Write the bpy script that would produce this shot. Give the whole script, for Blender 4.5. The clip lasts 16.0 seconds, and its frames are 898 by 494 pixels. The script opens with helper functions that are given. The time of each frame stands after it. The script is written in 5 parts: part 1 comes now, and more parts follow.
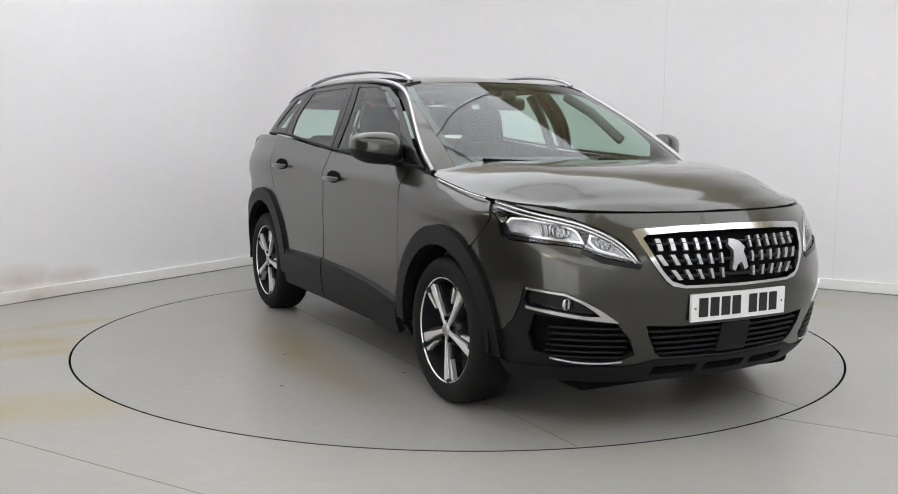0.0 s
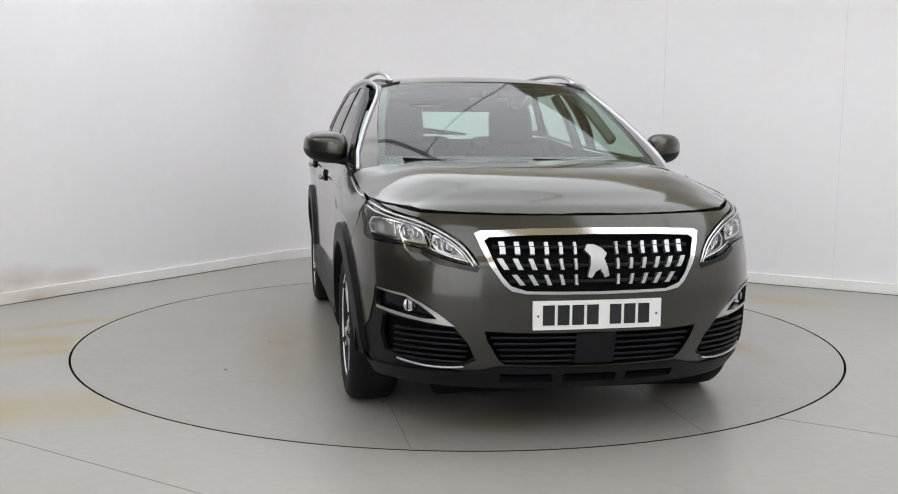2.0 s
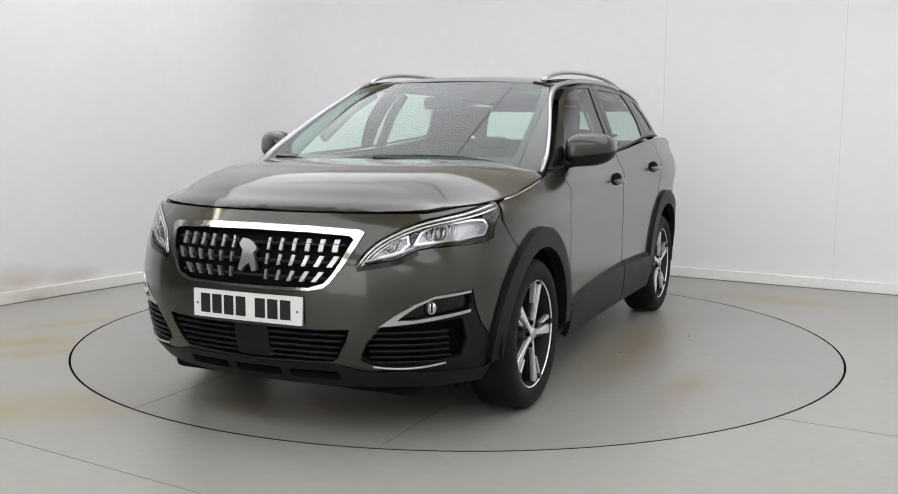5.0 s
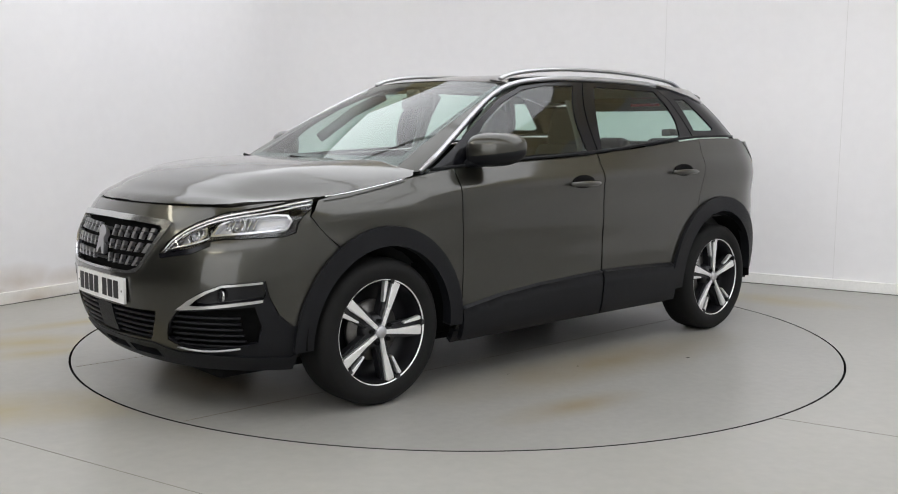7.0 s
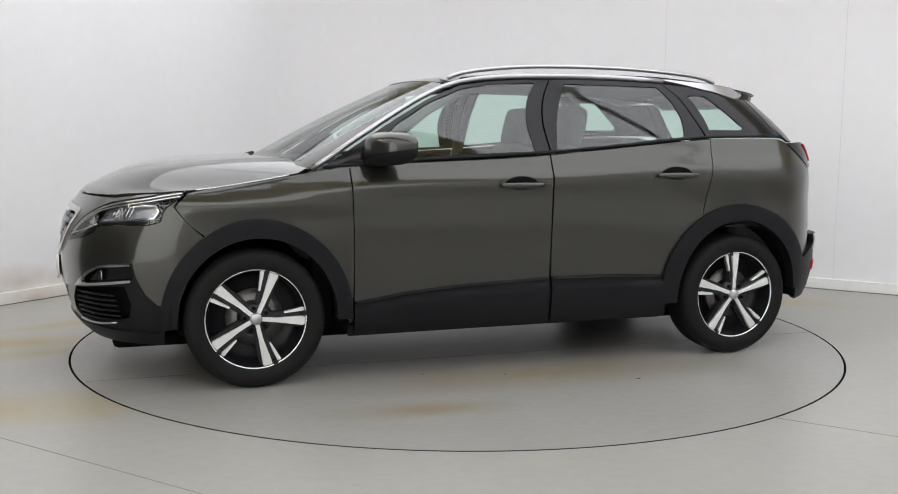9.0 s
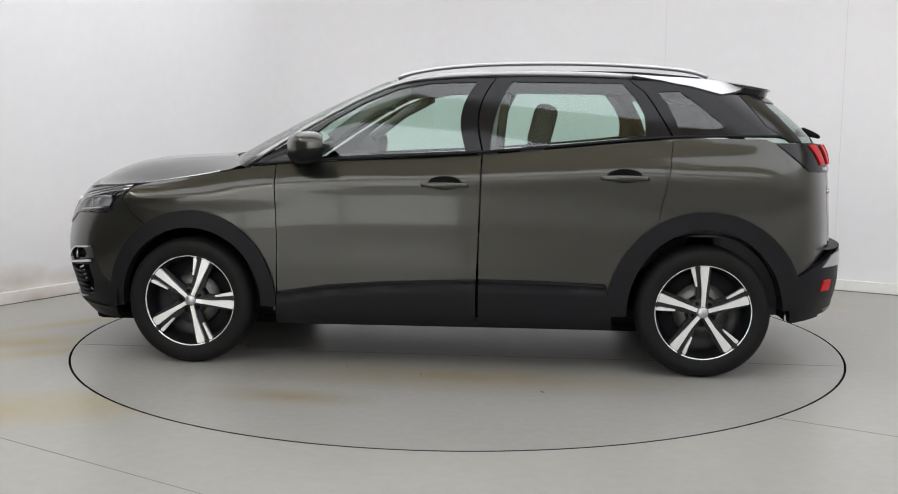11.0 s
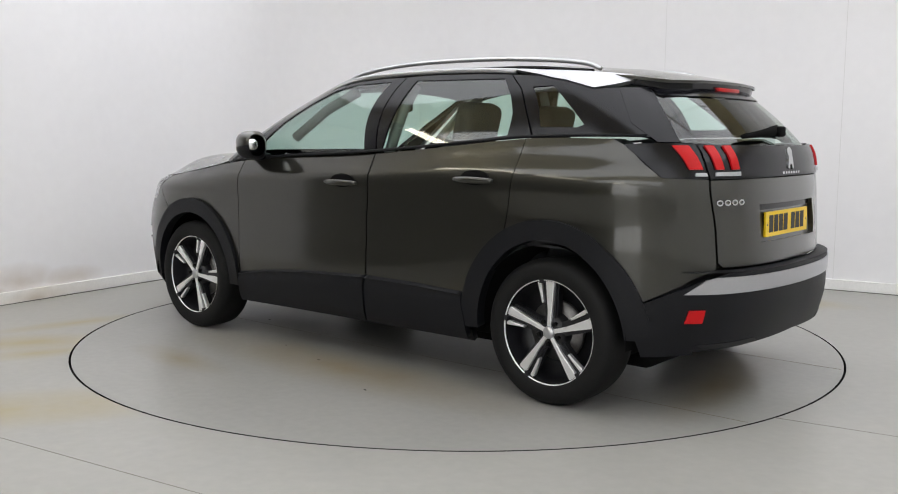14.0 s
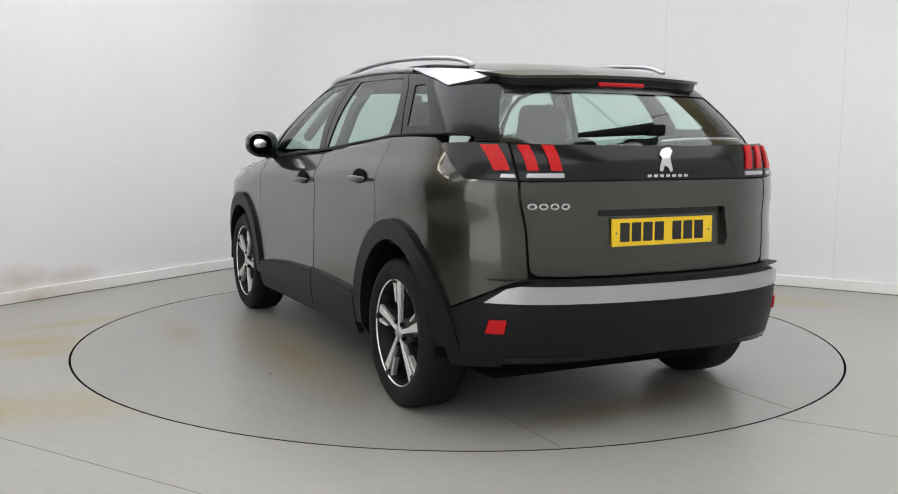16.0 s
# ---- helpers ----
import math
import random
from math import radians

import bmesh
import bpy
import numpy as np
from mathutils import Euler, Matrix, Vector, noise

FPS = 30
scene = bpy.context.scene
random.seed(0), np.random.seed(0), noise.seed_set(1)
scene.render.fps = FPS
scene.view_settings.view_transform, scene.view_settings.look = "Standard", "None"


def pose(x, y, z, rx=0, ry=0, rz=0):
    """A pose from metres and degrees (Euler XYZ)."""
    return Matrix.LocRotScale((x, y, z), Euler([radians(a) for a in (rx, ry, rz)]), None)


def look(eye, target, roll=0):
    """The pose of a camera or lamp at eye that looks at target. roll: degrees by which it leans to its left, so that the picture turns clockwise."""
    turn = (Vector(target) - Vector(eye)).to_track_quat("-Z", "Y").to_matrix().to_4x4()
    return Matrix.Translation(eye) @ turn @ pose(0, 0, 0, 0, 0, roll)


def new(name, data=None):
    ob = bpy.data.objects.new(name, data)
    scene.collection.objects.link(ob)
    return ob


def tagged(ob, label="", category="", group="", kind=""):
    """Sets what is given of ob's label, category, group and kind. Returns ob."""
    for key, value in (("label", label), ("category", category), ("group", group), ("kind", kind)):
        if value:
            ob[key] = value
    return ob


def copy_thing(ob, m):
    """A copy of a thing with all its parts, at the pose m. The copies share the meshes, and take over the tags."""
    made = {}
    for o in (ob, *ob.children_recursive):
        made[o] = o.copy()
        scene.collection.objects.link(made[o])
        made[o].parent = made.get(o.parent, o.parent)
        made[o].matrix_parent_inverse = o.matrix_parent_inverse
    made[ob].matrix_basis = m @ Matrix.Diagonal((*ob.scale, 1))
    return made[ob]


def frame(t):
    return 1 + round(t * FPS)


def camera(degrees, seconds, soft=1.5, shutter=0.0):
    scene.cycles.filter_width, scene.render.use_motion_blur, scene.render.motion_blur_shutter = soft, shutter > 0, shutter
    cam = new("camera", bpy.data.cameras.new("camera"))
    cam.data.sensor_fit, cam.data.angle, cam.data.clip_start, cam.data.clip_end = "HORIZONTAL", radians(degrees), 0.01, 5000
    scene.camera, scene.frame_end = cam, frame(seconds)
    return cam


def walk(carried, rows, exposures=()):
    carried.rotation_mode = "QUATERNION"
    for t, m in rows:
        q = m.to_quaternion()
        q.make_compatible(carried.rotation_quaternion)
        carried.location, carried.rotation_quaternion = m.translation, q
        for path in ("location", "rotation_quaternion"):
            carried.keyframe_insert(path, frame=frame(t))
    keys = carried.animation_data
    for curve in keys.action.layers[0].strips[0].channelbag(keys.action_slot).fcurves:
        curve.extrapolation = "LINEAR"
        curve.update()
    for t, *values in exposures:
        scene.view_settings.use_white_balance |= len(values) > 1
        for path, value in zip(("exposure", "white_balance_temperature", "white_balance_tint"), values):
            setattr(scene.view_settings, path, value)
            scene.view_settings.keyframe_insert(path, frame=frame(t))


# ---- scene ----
EYE = (-0.050, -5.824, 1.227)
PITCH, ROLL = -6.78, 0.447
cam = camera(50.65, 16.0, soft=1.05)
AIM = (EYE[0], EYE[1] + math.cos(radians(PITCH)), EYE[2] + math.sin(radians(PITCH)))
walk(cam, [(0.0, look(EYE, AIM, ROLL)), (16.0, look(EYE, AIM, ROLL))])

# heading of the car on the turntable, degrees
TURN = [(0.0, -61.8), (0.5, -63.74), (1.0, -67.6), (1.5, -72.74), (2.0, -78.85), (2.5, -84.62), (3.0, -90.65),
        (3.5, -96.5), (4.0, -102.5), (4.5, -108.35), (5.0, -114.4), (7.5, -144.1), (8.0, -150.05), (8.5, -155.85),
        (9.0, -161.85), (11.5, -190.95), (12.0, -196.7), (12.5, -202.3), (13.0, -208.05), (13.5, -213.8),
        (14.0, -219.75), (14.5, -225.6), (15.0, -231.55), (15.5, -237.4), (16.0, -243.5)]
OFFSET = (0.005, 0.091)  # car's middle from the turntable's axis

# ---- world and light ----
world = bpy.data.worlds.new("world")
scene.world = world
world.use_nodes = True
world.node_tree.nodes["Background"].inputs["Color"].default_value = (0.9, 0.95, 1.0, 1)
world.node_tree.nodes["Background"].inputs["Strength"].default_value = 0.05
scene.view_settings.exposure = 0.0

# ---- materials ----


def srgb(r, g, b):
    return tuple((c / 12.92 if c <= 0.04045 else ((c + 0.055) / 1.055) ** 2.4) for c in (r, g, b)) + (1.0,)


def material(name, base, rough=0.5, metal=0.0, coat=0.0, vary=0.08, scale=6.0, bump=0.0, bump_scale=200.0, spec=0.5, coat_rough=0.09):
    """Principled surface with colour variation at two scales and an optional fine relief."""
    m = bpy.data.materials.new(name)
    m.use_nodes = True
    nt = m.node_tree
    b = nt.nodes["Principled BSDF"]
    b.inputs["Roughness"].default_value, b.inputs["Metallic"].default_value = rough, metal
    b.inputs["Coat Weight"].default_value, b.inputs["Coat Roughness"].default_value = coat, coat_rough
    b.inputs["Specular IOR Level"].default_value = spec
    geo = nt.nodes.new("ShaderNodeTexCoord")
    n1, n2 = nt.nodes.new("ShaderNodeTexNoise"), nt.nodes.new("ShaderNodeTexNoise")
    n1.inputs["Scale"].default_value, n2.inputs["Scale"].default_value = scale, scale * 14
    n1.inputs["Detail"].default_value = 4
    add = nt.nodes.new("ShaderNodeMath")
    add.operation = "ADD"
    mp = nt.nodes.new("ShaderNodeMapRange")
    mp.inputs["From Min"].default_value, mp.inputs["From Max"].default_value = 0.6, 1.4
    mp.inputs["To Min"].default_value, mp.inputs["To Max"].default_value = 1 - vary, 1 + vary
    mix = nt.nodes.new("ShaderNodeVectorMath")
    mix.operation = "SCALE"
    mix.inputs[0].default_value = base[:3]
    for n in (n1, n2):
        nt.links.new(geo.outputs["Object"], n.inputs["Vector"])
    nt.links.new(n1.outputs["Fac"], add.inputs[0])
    nt.links.new(n2.outputs["Fac"], add.inputs[1])
    nt.links.new(add.outputs[0], mp.inputs["Value"])
    nt.links.new(mp.outputs["Result"], mix.inputs["Scale"])
    nt.links.new(mix.outputs["Vector"], b.inputs["Base Color"])
    if bump:
        n3, bp = nt.nodes.new("ShaderNodeTexNoise"), nt.nodes.new("ShaderNodeBump")
        n3.inputs["Scale"].default_value = bump_scale
        bp.inputs["Strength"].default_value, bp.inputs["Distance"].default_value = bump, 0.002
        nt.links.new(geo.outputs["Object"], n3.inputs["Vector"])
        nt.links.new(n3.outputs["Fac"], bp.inputs["Height"])
        nt.links.new(bp.outputs["Normal"], b.inputs["Normal"])
    return m


def glass(name, tint, rough=0.0, low=0.05):
    """Thin pane: tinted see-through with a Fresnel gloss."""
    m = bpy.data.materials.new(name)
    m.use_nodes = True
    nt = m.node_tree
    nt.nodes.remove(nt.nodes["Principled BSDF"])
    tr, gl, mx, lw, pw, ml = (nt.nodes.new("ShaderNode" + k) for k in ("BsdfTransparent", "BsdfGlossy", "MixShader", "LayerWeight", "Math", "Math"))
    tr.inputs["Color"].default_value = (*tint, 1)
    gl.inputs["Roughness"].default_value = rough
    lw.inputs["Blend"].default_value = 0.5
    pw.operation, ml.operation = "POWER", "MULTIPLY_ADD"
    pw.inputs[1].default_value = 5.0
    ml.inputs[1].default_value, ml.inputs[2].default_value = 1 - low, low
    nt.links.new(lw.outputs["Facing"], pw.inputs[0])
    nt.links.new(pw.outputs[0], ml.inputs[0])
    nt.links.new(ml.outputs[0], mx.inputs[0])
    nt.links.new(tr.outputs[0], mx.inputs[1])
    nt.links.new(gl.outputs[0], mx.inputs[2])
    nt.links.new(mx.outputs[0], nt.nodes["Material Output"].inputs["Surface"])
    return m


def emitter(name, color, strength):
    m = bpy.data.materials.new(name)
    m.use_nodes = True
    b = m.node_tree.nodes["Principled BSDF"]
    b.inputs["Base Color"].default_value = (0.8, 0.8, 0.8, 1)
    b.inputs["Emission Color"].default_value = (*color, 1)
    b.inputs["Emission Strength"].default_value = strength
    return m


def stained(m, marks, color, amount):
    """Worn streaks on a surface: each mark is x0, y0, x1, y1, half width, in the object's own plane."""
    nt = m.node_tree
    b = nt.nodes["Principled BSDF"]
    old = b.inputs["Base Color"].links[0].from_socket
    co = nt.nodes.new("ShaderNodeTexCoord")
    nz = nt.nodes.new("ShaderNodeTexNoise")
    nz.inputs["Scale"].default_value, nz.inputs["Detail"].default_value = 3.5, 6
    nt.links.new(co.outputs["Object"], nz.inputs["Vector"])
    total = None
    for x0, y0, x1, y1, half, *tall in marks:
        length = math.hypot(x1 - x0, y1 - y0)
        mp = nt.nodes.new("ShaderNodeMapping")
        mp.vector_type = "TEXTURE"
        mp.inputs["Location"].default_value = ((x0 + x1) / 2, (y0 + y1) / 2, tall[0] if tall else 0)
        mp.inputs["Rotation"].default_value = (0, 0, math.atan2(y1 - y0, x1 - x0))
        mp.inputs["Scale"].default_value = (length / 2, half, tall[1] if tall else 100)
        gr = nt.nodes.new("ShaderNodeTexGradient")
        gr.gradient_type = "SPHERICAL"
        nt.links.new(co.outputs["Object"], mp.inputs["Vector"])
        nt.links.new(mp.outputs["Vector"], gr.inputs["Vector"])
        if total is None:
            total = gr.outputs["Fac"]
        else:
            mx = nt.nodes.new("ShaderNodeMath")
            mx.operation = "MAXIMUM"
            nt.links.new(total, mx.inputs[0])
            nt.links.new(gr.outputs["Fac"], mx.inputs[1])
            total = mx.outputs[0]
    mul = nt.nodes.new("ShaderNodeMath")
    mul.operation = "MULTIPLY"
    nt.links.new(total, mul.inputs[0])
    nt.links.new(nz.outputs["Fac"], mul.inputs[1])
    amt = nt.nodes.new("ShaderNodeMath")
    amt.operation = "MULTIPLY"
    amt.use_clamp = True
    amt.inputs[1].default_value = amount
    nt.links.new(mul.outputs[0], amt.inputs[0])
    mix = nt.nodes.new("ShaderNodeMix")
    mix.data_type = "RGBA"
    nt.links.new(amt.outputs[0], mix.inputs["Factor"])
    nt.links.new(old, mix.inputs[6])
    mix.inputs[7].default_value = color
    nt.links.new(mix.outputs[2], b.inputs["Base Color"])


PAINT = material("metallic_paint", (0.041, 0.040, 0.0335), rough=0.33, metal=0.88, coat=1.0, vary=0.03, scale=3, coat_rough=0.075)
CLADDING = material("black_plastic", (0.0065, 0.0068, 0.0085), rough=0.46, spec=0.2, vary=0.1, bump=0.15, bump_scale=900)
GLOSS_BLACK = material("gloss_black", (0.006, 0.006, 0.008), rough=0.16, spec=0.3, vary=0.05)
DARK = material("dark_cavity", (0.006, 0.006, 0.006), rough=0.85, vary=0.1, spec=0.05)
CHROME = material("chrome", (0.60, 0.60, 0.61), rough=0.14, metal=1.0, vary=0.02)
SATIN = material("satin_silver", (0.50, 0.50, 0.52), rough=0.32, metal=0.9, vary=0.03)
ALLOY = material("machined_alloy", (0.88, 0.88, 0.88), rough=0.38, metal=0.8, vary=0.04)
WHEEL_BLACK = material("satin_black_enamel", (0.010, 0.010, 0.012), rough=0.4, vary=0.1, spec=0.4)
BRAKE = material("brake_steel", (0.16, 0.155, 0.15), rough=0.4, metal=0.8, vary=0.2)
RUBBER = material("tyre_rubber", (0.007, 0.007, 0.007), rough=0.66, spec=0.2, vary=0.2, bump=0.2, bump_scale=300)
GLASS = glass("tinted_glass", (0.72, 0.87, 0.81), low=0.10)
LENS = glass("clear_lens", (0.94, 0.95, 0.96))
MIRROR = material("mirror_glass", (0.9, 0.93, 0.92), rough=0.02, metal=1.0, vary=0.0)
RED = material("red_lens", (0.48, 0.005, 0.007), rough=0.3, spec=0.25, vary=0.05)
CLOTH = material("seat_cloth", (0.026, 0.027, 0.029), rough=0.85, vary=0.2)
TRIM = material("interior_trim", (0.028, 0.028, 0.03), rough=0.6, vary=0.15)
LINER = material("headliner", (0.22, 0.22, 0.21), rough=0.9, vary=0.08)
PLATE_W = material("white_plate", (0.78, 0.78, 0.78), rough=0.4, vary=0.02)
PLATE_Y = material("yellow_plate", (0.80, 0.53, 0.01), rough=0.4, vary=0.02)
INK = material("black_ink", (0.006, 0.006, 0.007), rough=0.5, vary=0.0)
WALL = material("white_wall_paint", (0.80, 0.79, 0.80), rough=0.55, vary=0.02, scale=0.8, bump=0.05, bump_scale=60)
# dark colour of unseen walls, put in to darken the flank's reflection
WALL_UNSEEN_DARK = material("unseen_dark_wall", (0.055, 0.054, 0.05), rough=0.7, vary=0.05, scale=0.8)
GAP_SHADE = material("skirting_gap_shade", (0.10, 0.095, 0.085), rough=0.8)
SKIRT = material("skirting_paint", (0.82, 0.81, 0.79), rough=0.5, vary=0.06, scale=4)
JOINT = material("joint_shadow", (0.70, 0.69, 0.69), rough=0.8)
WALL_PALE = material("pale_grey_wall_paint", (0.80, 0.80, 0.79), rough=0.7, vary=0.05, scale=0.8)
CEIL = material("ceiling_cream", (0.82, 0.72, 0.44), rough=0.8, vary=0.05, scale=1.0)
FLOOR = material("grey_floor_paint", (0.330, 0.324, 0.300), rough=0.33, vary=0.07, scale=1.3, bump=0.04, bump_scale=40)
DISC = material("turntable_paint", (0.292, 0.287, 0.268), rough=0.30, vary=0.09, scale=1.6, bump=0.04, bump_scale=40)
PANEL = emitter("light_panel", (0.94, 0.955, 1.0), 2.0)
# glow of the unseen panel added for the bright half of the flank
ADDED_LIGHT_WALL = emitter("added_wall_diffuser", (0.97, 0.98, 1.0), 1.65)
TUBE = emitter("warm_tube", (1.0, 0.93, 0.74), 14.0)

# ---- the room ----


def part(name, bm, mat, parent=None, label="", smooth=True):
    """Links a bmesh as one mesh object under a thing or under a part."""
    me = bpy.data.meshes.new(name)
    bm.to_mesh(me)
    bm.free()
    for p in me.polygons:
        p.use_smooth = smooth
    me.materials.append(mat)
    ob = new(name, me)
    if parent:
        ob.parent = parent
    if label:
        ob["label"] = label
    return ob


def box_bm(lo, hi, bevel=0.0, seg=2, bm=None):
    bm2 = bmesh.new()
    c = [(lo[i] + hi[i]) / 2 for i in range(3)]
    bmesh.ops.create_cube(bm2, size=1, matrix=Matrix.Translation(c) @ Matrix.Diagonal([abs(hi[i] - lo[i]) for i in range(3)] + [1]))
    if bevel:
        bmesh.ops.bevel(bm2, geom=bm2.edges[:], offset=bevel, segments=seg, profile=0.5, affect="EDGES")
    if bm is None:
        return bm2
    me = bpy.data.meshes.new("t")
    bm2.to_mesh(me)
    bm.from_mesh(me)
    bpy.data.meshes.remove(me)
    bm2.free()
    return bm


def empty(name, m=None):
    ob = new(name)
    ob.empty_display_size = 0.2
    if m is not None:
        ob.matrix_basis = m
    return ob


def inside(poly, pts):
    """Which of the points lie in the polygon."""
    poly, pts = np.asarray(poly), np.asarray(pts)
    x, y = pts[:, 0], pts[:, 1]
    res = np.zeros(len(pts), bool)
    j = len(poly) - 1
    for i in range(len(poly)):
        (xi, yi), (xj, yj) = poly[i], poly[j]
        if yi != yj:
            res ^= ((yi > y) != (yj > y)) & (x < (xj - xi) * (y - yi) / (yj - yi) + xi)
        j = i
    return res


def dense(poly, h, closed=True):
    out = []
    n = len(poly)
    for i in range(n if closed else n - 1):
        a, b = np.array(poly[i], float), np.array(poly[(i + 1) % n], float)
        k = max(1, int(np.ceil(np.linalg.norm(b - a) / h)))
        out += [tuple(a + (b - a) * j / k) for j in range(k)]
    return out if closed else out + [tuple(poly[-1])]


def soften(poly, times=2, closed=True):
    """Corner cutting (Chaikin) of an outline."""
    for _ in range(times):
        out = []
        n = len(poly)
        for i in range(n if closed else n - 1):
            a, b = np.array(poly[i], float), np.array(poly[(i + 1) % n], float)
            out += [tuple(a * 0.75 + b * 0.25), tuple(a * 0.25 + b * 0.75)]
        poly = out if closed else [poly[0]] + out[1:-1] + [poly[-1]]
    return poly


def fill(outline, h, holes=()):
    """Triangles that fill a flat outline with holes: 2D points, triples, and the closed rims as lists of indices."""
    from mathutils.geometry import delaunay_2d_cdt
    loops = [dense(outline, h)] + [dense(q, h) for q in holes]
    pts, edges = [], []
    for lp in loops:
        k = len(pts)
        pts += lp
        edges += [(k + i, k + (i + 1) % len(lp)) for i in range(len(lp))]
    a = np.array(loops[0])
    lo, hi = a.min(0), a.max(0)
    gx = np.arange(lo[0] + h * 0.5, hi[0], h)
    gy = np.arange(lo[1] + h * 0.5, hi[1], h)
    if len(gx) and len(gy):
        g = np.array([(x + (0.5 * h if j % 2 else 0), y) for j, y in enumerate(gy) for x in gx])
        ok = inside(loops[0], g)
        for q in loops[1:]:
            ok &= ~inside(q, g)
        g = g[ok]
        rim = np.array(pts)
        if len(g):
            d = np.min(np.linalg.norm(g[:, None, :] - rim[None], axis=2), axis=1)
            pts += [tuple(q) for q in g[d > 0.45 * h]]
    v, e, f, ov, _, _ = delaunay_2d_cdt([Vector(q) for q in pts], edges, [], 0, 1e-6)
    v = np.array([tuple(q) for q in v])
    c = np.array([v[list(t)].mean(0) for t in f])
    ok = inside(loops[0], c)
    for q in loops[1:]:
        ok &= ~inside(q, c)
    a, b, d = (np.array([v[t[i]] for t in f]) for i in range(3))
    ok &= np.abs((b[:, 0] - a[:, 0]) * (d[:, 1] - a[:, 1]) - (d[:, 0] - a[:, 0]) * (b[:, 1] - a[:, 1])) > 2e-3 * h * h  # no slivers
    tris = [tuple(t) for t, k in zip(f, ok) if k]
    return v, tris


def sheet(surface, outline, h=0.05, holes=(), lift=0.0, thick=0.004, rim_in=0.0, flip=False):
    """A panel on a curved surface: surface(a, b) gives a place; lift stands it proud; thick is the folded edge's depth."""
    v, tris = fill(outline, h, holes)
    e = 1e-3
    P = np.array([surface(a, b) for a, b in v])
    A = np.array([surface(a + e, b) for a, b in v]) - np.array([surface(a - e, b) for a, b in v])
    B = np.array([surface(a, b + e) for a, b in v]) - np.array([surface(a, b - e) for a, b in v])
    N = np.cross(A, B)
    N /= np.maximum(np.linalg.norm(N, axis=1), 1e-12)[:, None]
    if flip:
        N = -N
    bm = bmesh.new()
    top = [bm.verts.new(q) for q in P + N * lift]
    for t in tris:
        try:
            f = bm.faces.new([top[i] for i in (t[::-1] if flip else t)])
        except ValueError:
            pass
    if thick:
        count = {}
        for t in tris:
            for i in range(3):
                a, b = t[i], t[(i + 1) % 3]
                count[(a, b)] = 1
        rim = [(a, b) for (a, b) in count if (b, a) not in count]
        up, dn = {}, {}
        for a, b in rim:
            for k in (a, b):
                if k not in up:
                    up[k] = bm.verts.new(P[k] + N[k] * lift)
                    dn[k] = bm.verts.new(P[k] + N[k] * (lift - thick))
            q = [up[b], up[a], dn[a], dn[b]]
            try:
                bm.faces.new(q[::-1] if flip else q)
            except ValueError:
                pass
    loose = [w for w in bm.verts if not w.link_faces]
    bmesh.ops.delete(bm, geom=loose, context="VERTS")
    return bm


def mirrored(bm):
    b2 = bm.copy()
    for w in b2.verts:
        w.co.y = -w.co.y
    bmesh.ops.reverse_faces(b2, faces=b2.faces[:])
    return b2


def pair(name, bm, mat, parent, label="", smooth=True):
    """The same part on both sides of the car; gives the left and the right one."""
    b2 = mirrored(bm)
    return part(name, bm, mat, parent, label, smooth), part(name, b2, mat, parent, label, smooth)


CORNER = Vector((-1.10, 4.30, 0))
E1, E2 = Vector((0.8556, -0.5177, 0)), Vector((-0.5177, -0.8556, 0))
LEN1, LEN2, HIGH, RING = 11.0, 12.0, 3.6, 2.245
ROOM = Matrix(((E1.x, E2.x, 0, CORNER.x), (E1.y, E2.y, 0, CORNER.y), (0, 0, 1, 0), (0, 0, 0, 1)))  # along one wall, along the other


def in_room(bm):
    bmesh.ops.transform(bm, matrix=ROOM, verts=bm.verts)
    bmesh.ops.recalc_face_normals(bm, faces=bm.faces)
    return bm


def arc(cx, cy, r, a0, a1, n):
    return [(cx + r * math.cos(radians(a0 + (a1 - a0) * i / n)), cy + r * math.sin(radians(a0 + (a1 - a0) * i / n))) for i in range(n + 1)]


stained(FLOOR, [(-3.5, -0.60, -1.6, -0.20, 0.26), (-3.2, -2.05, -1.0, -1.45, 0.34), (-2.8, -0.9, -1.9, -0.4, 0.16), (-2.9, -0.2, -2.0, 0.6, 0.14), (1.9, 1.6, 3.0, 0.9, 0.3)], (0.32, 0.26, 0.12, 1), 1.7)
stained(WALL, [(-2.93, 1.18, -3.30, 0.62, 0.2, 0.16, 0.14), (-2.72, 1.55, -3.05, 1.0, 0.2, 0.13, 0.10), (-3.1, 0.95, -3.4, 0.5, 0.2, 0.10, 0.06)], (0.42, 0.32, 0.21, 1), 1.2)
stained(SKIRT, [(-2.6, 1.7, -3.5, 0.3, 0.3, 0.02, 0.12)], (0.42, 0.34, 0.24, 1), 1.0)
stained(DISC, [(-1.5, 1.15, 1.3, 1.05, 0.32), (-1.3, -1.0, 1.5, -1.1, 0.30), (1.5, 0.9, 1.95, -0.7, 0.25), (-1.9, 0.9, -1.6, -0.9, 0.22), (0.2, 1.6, 1.2, 1.5, 0.15)], (0.23, 0.18, 0.10, 1), 1.5)


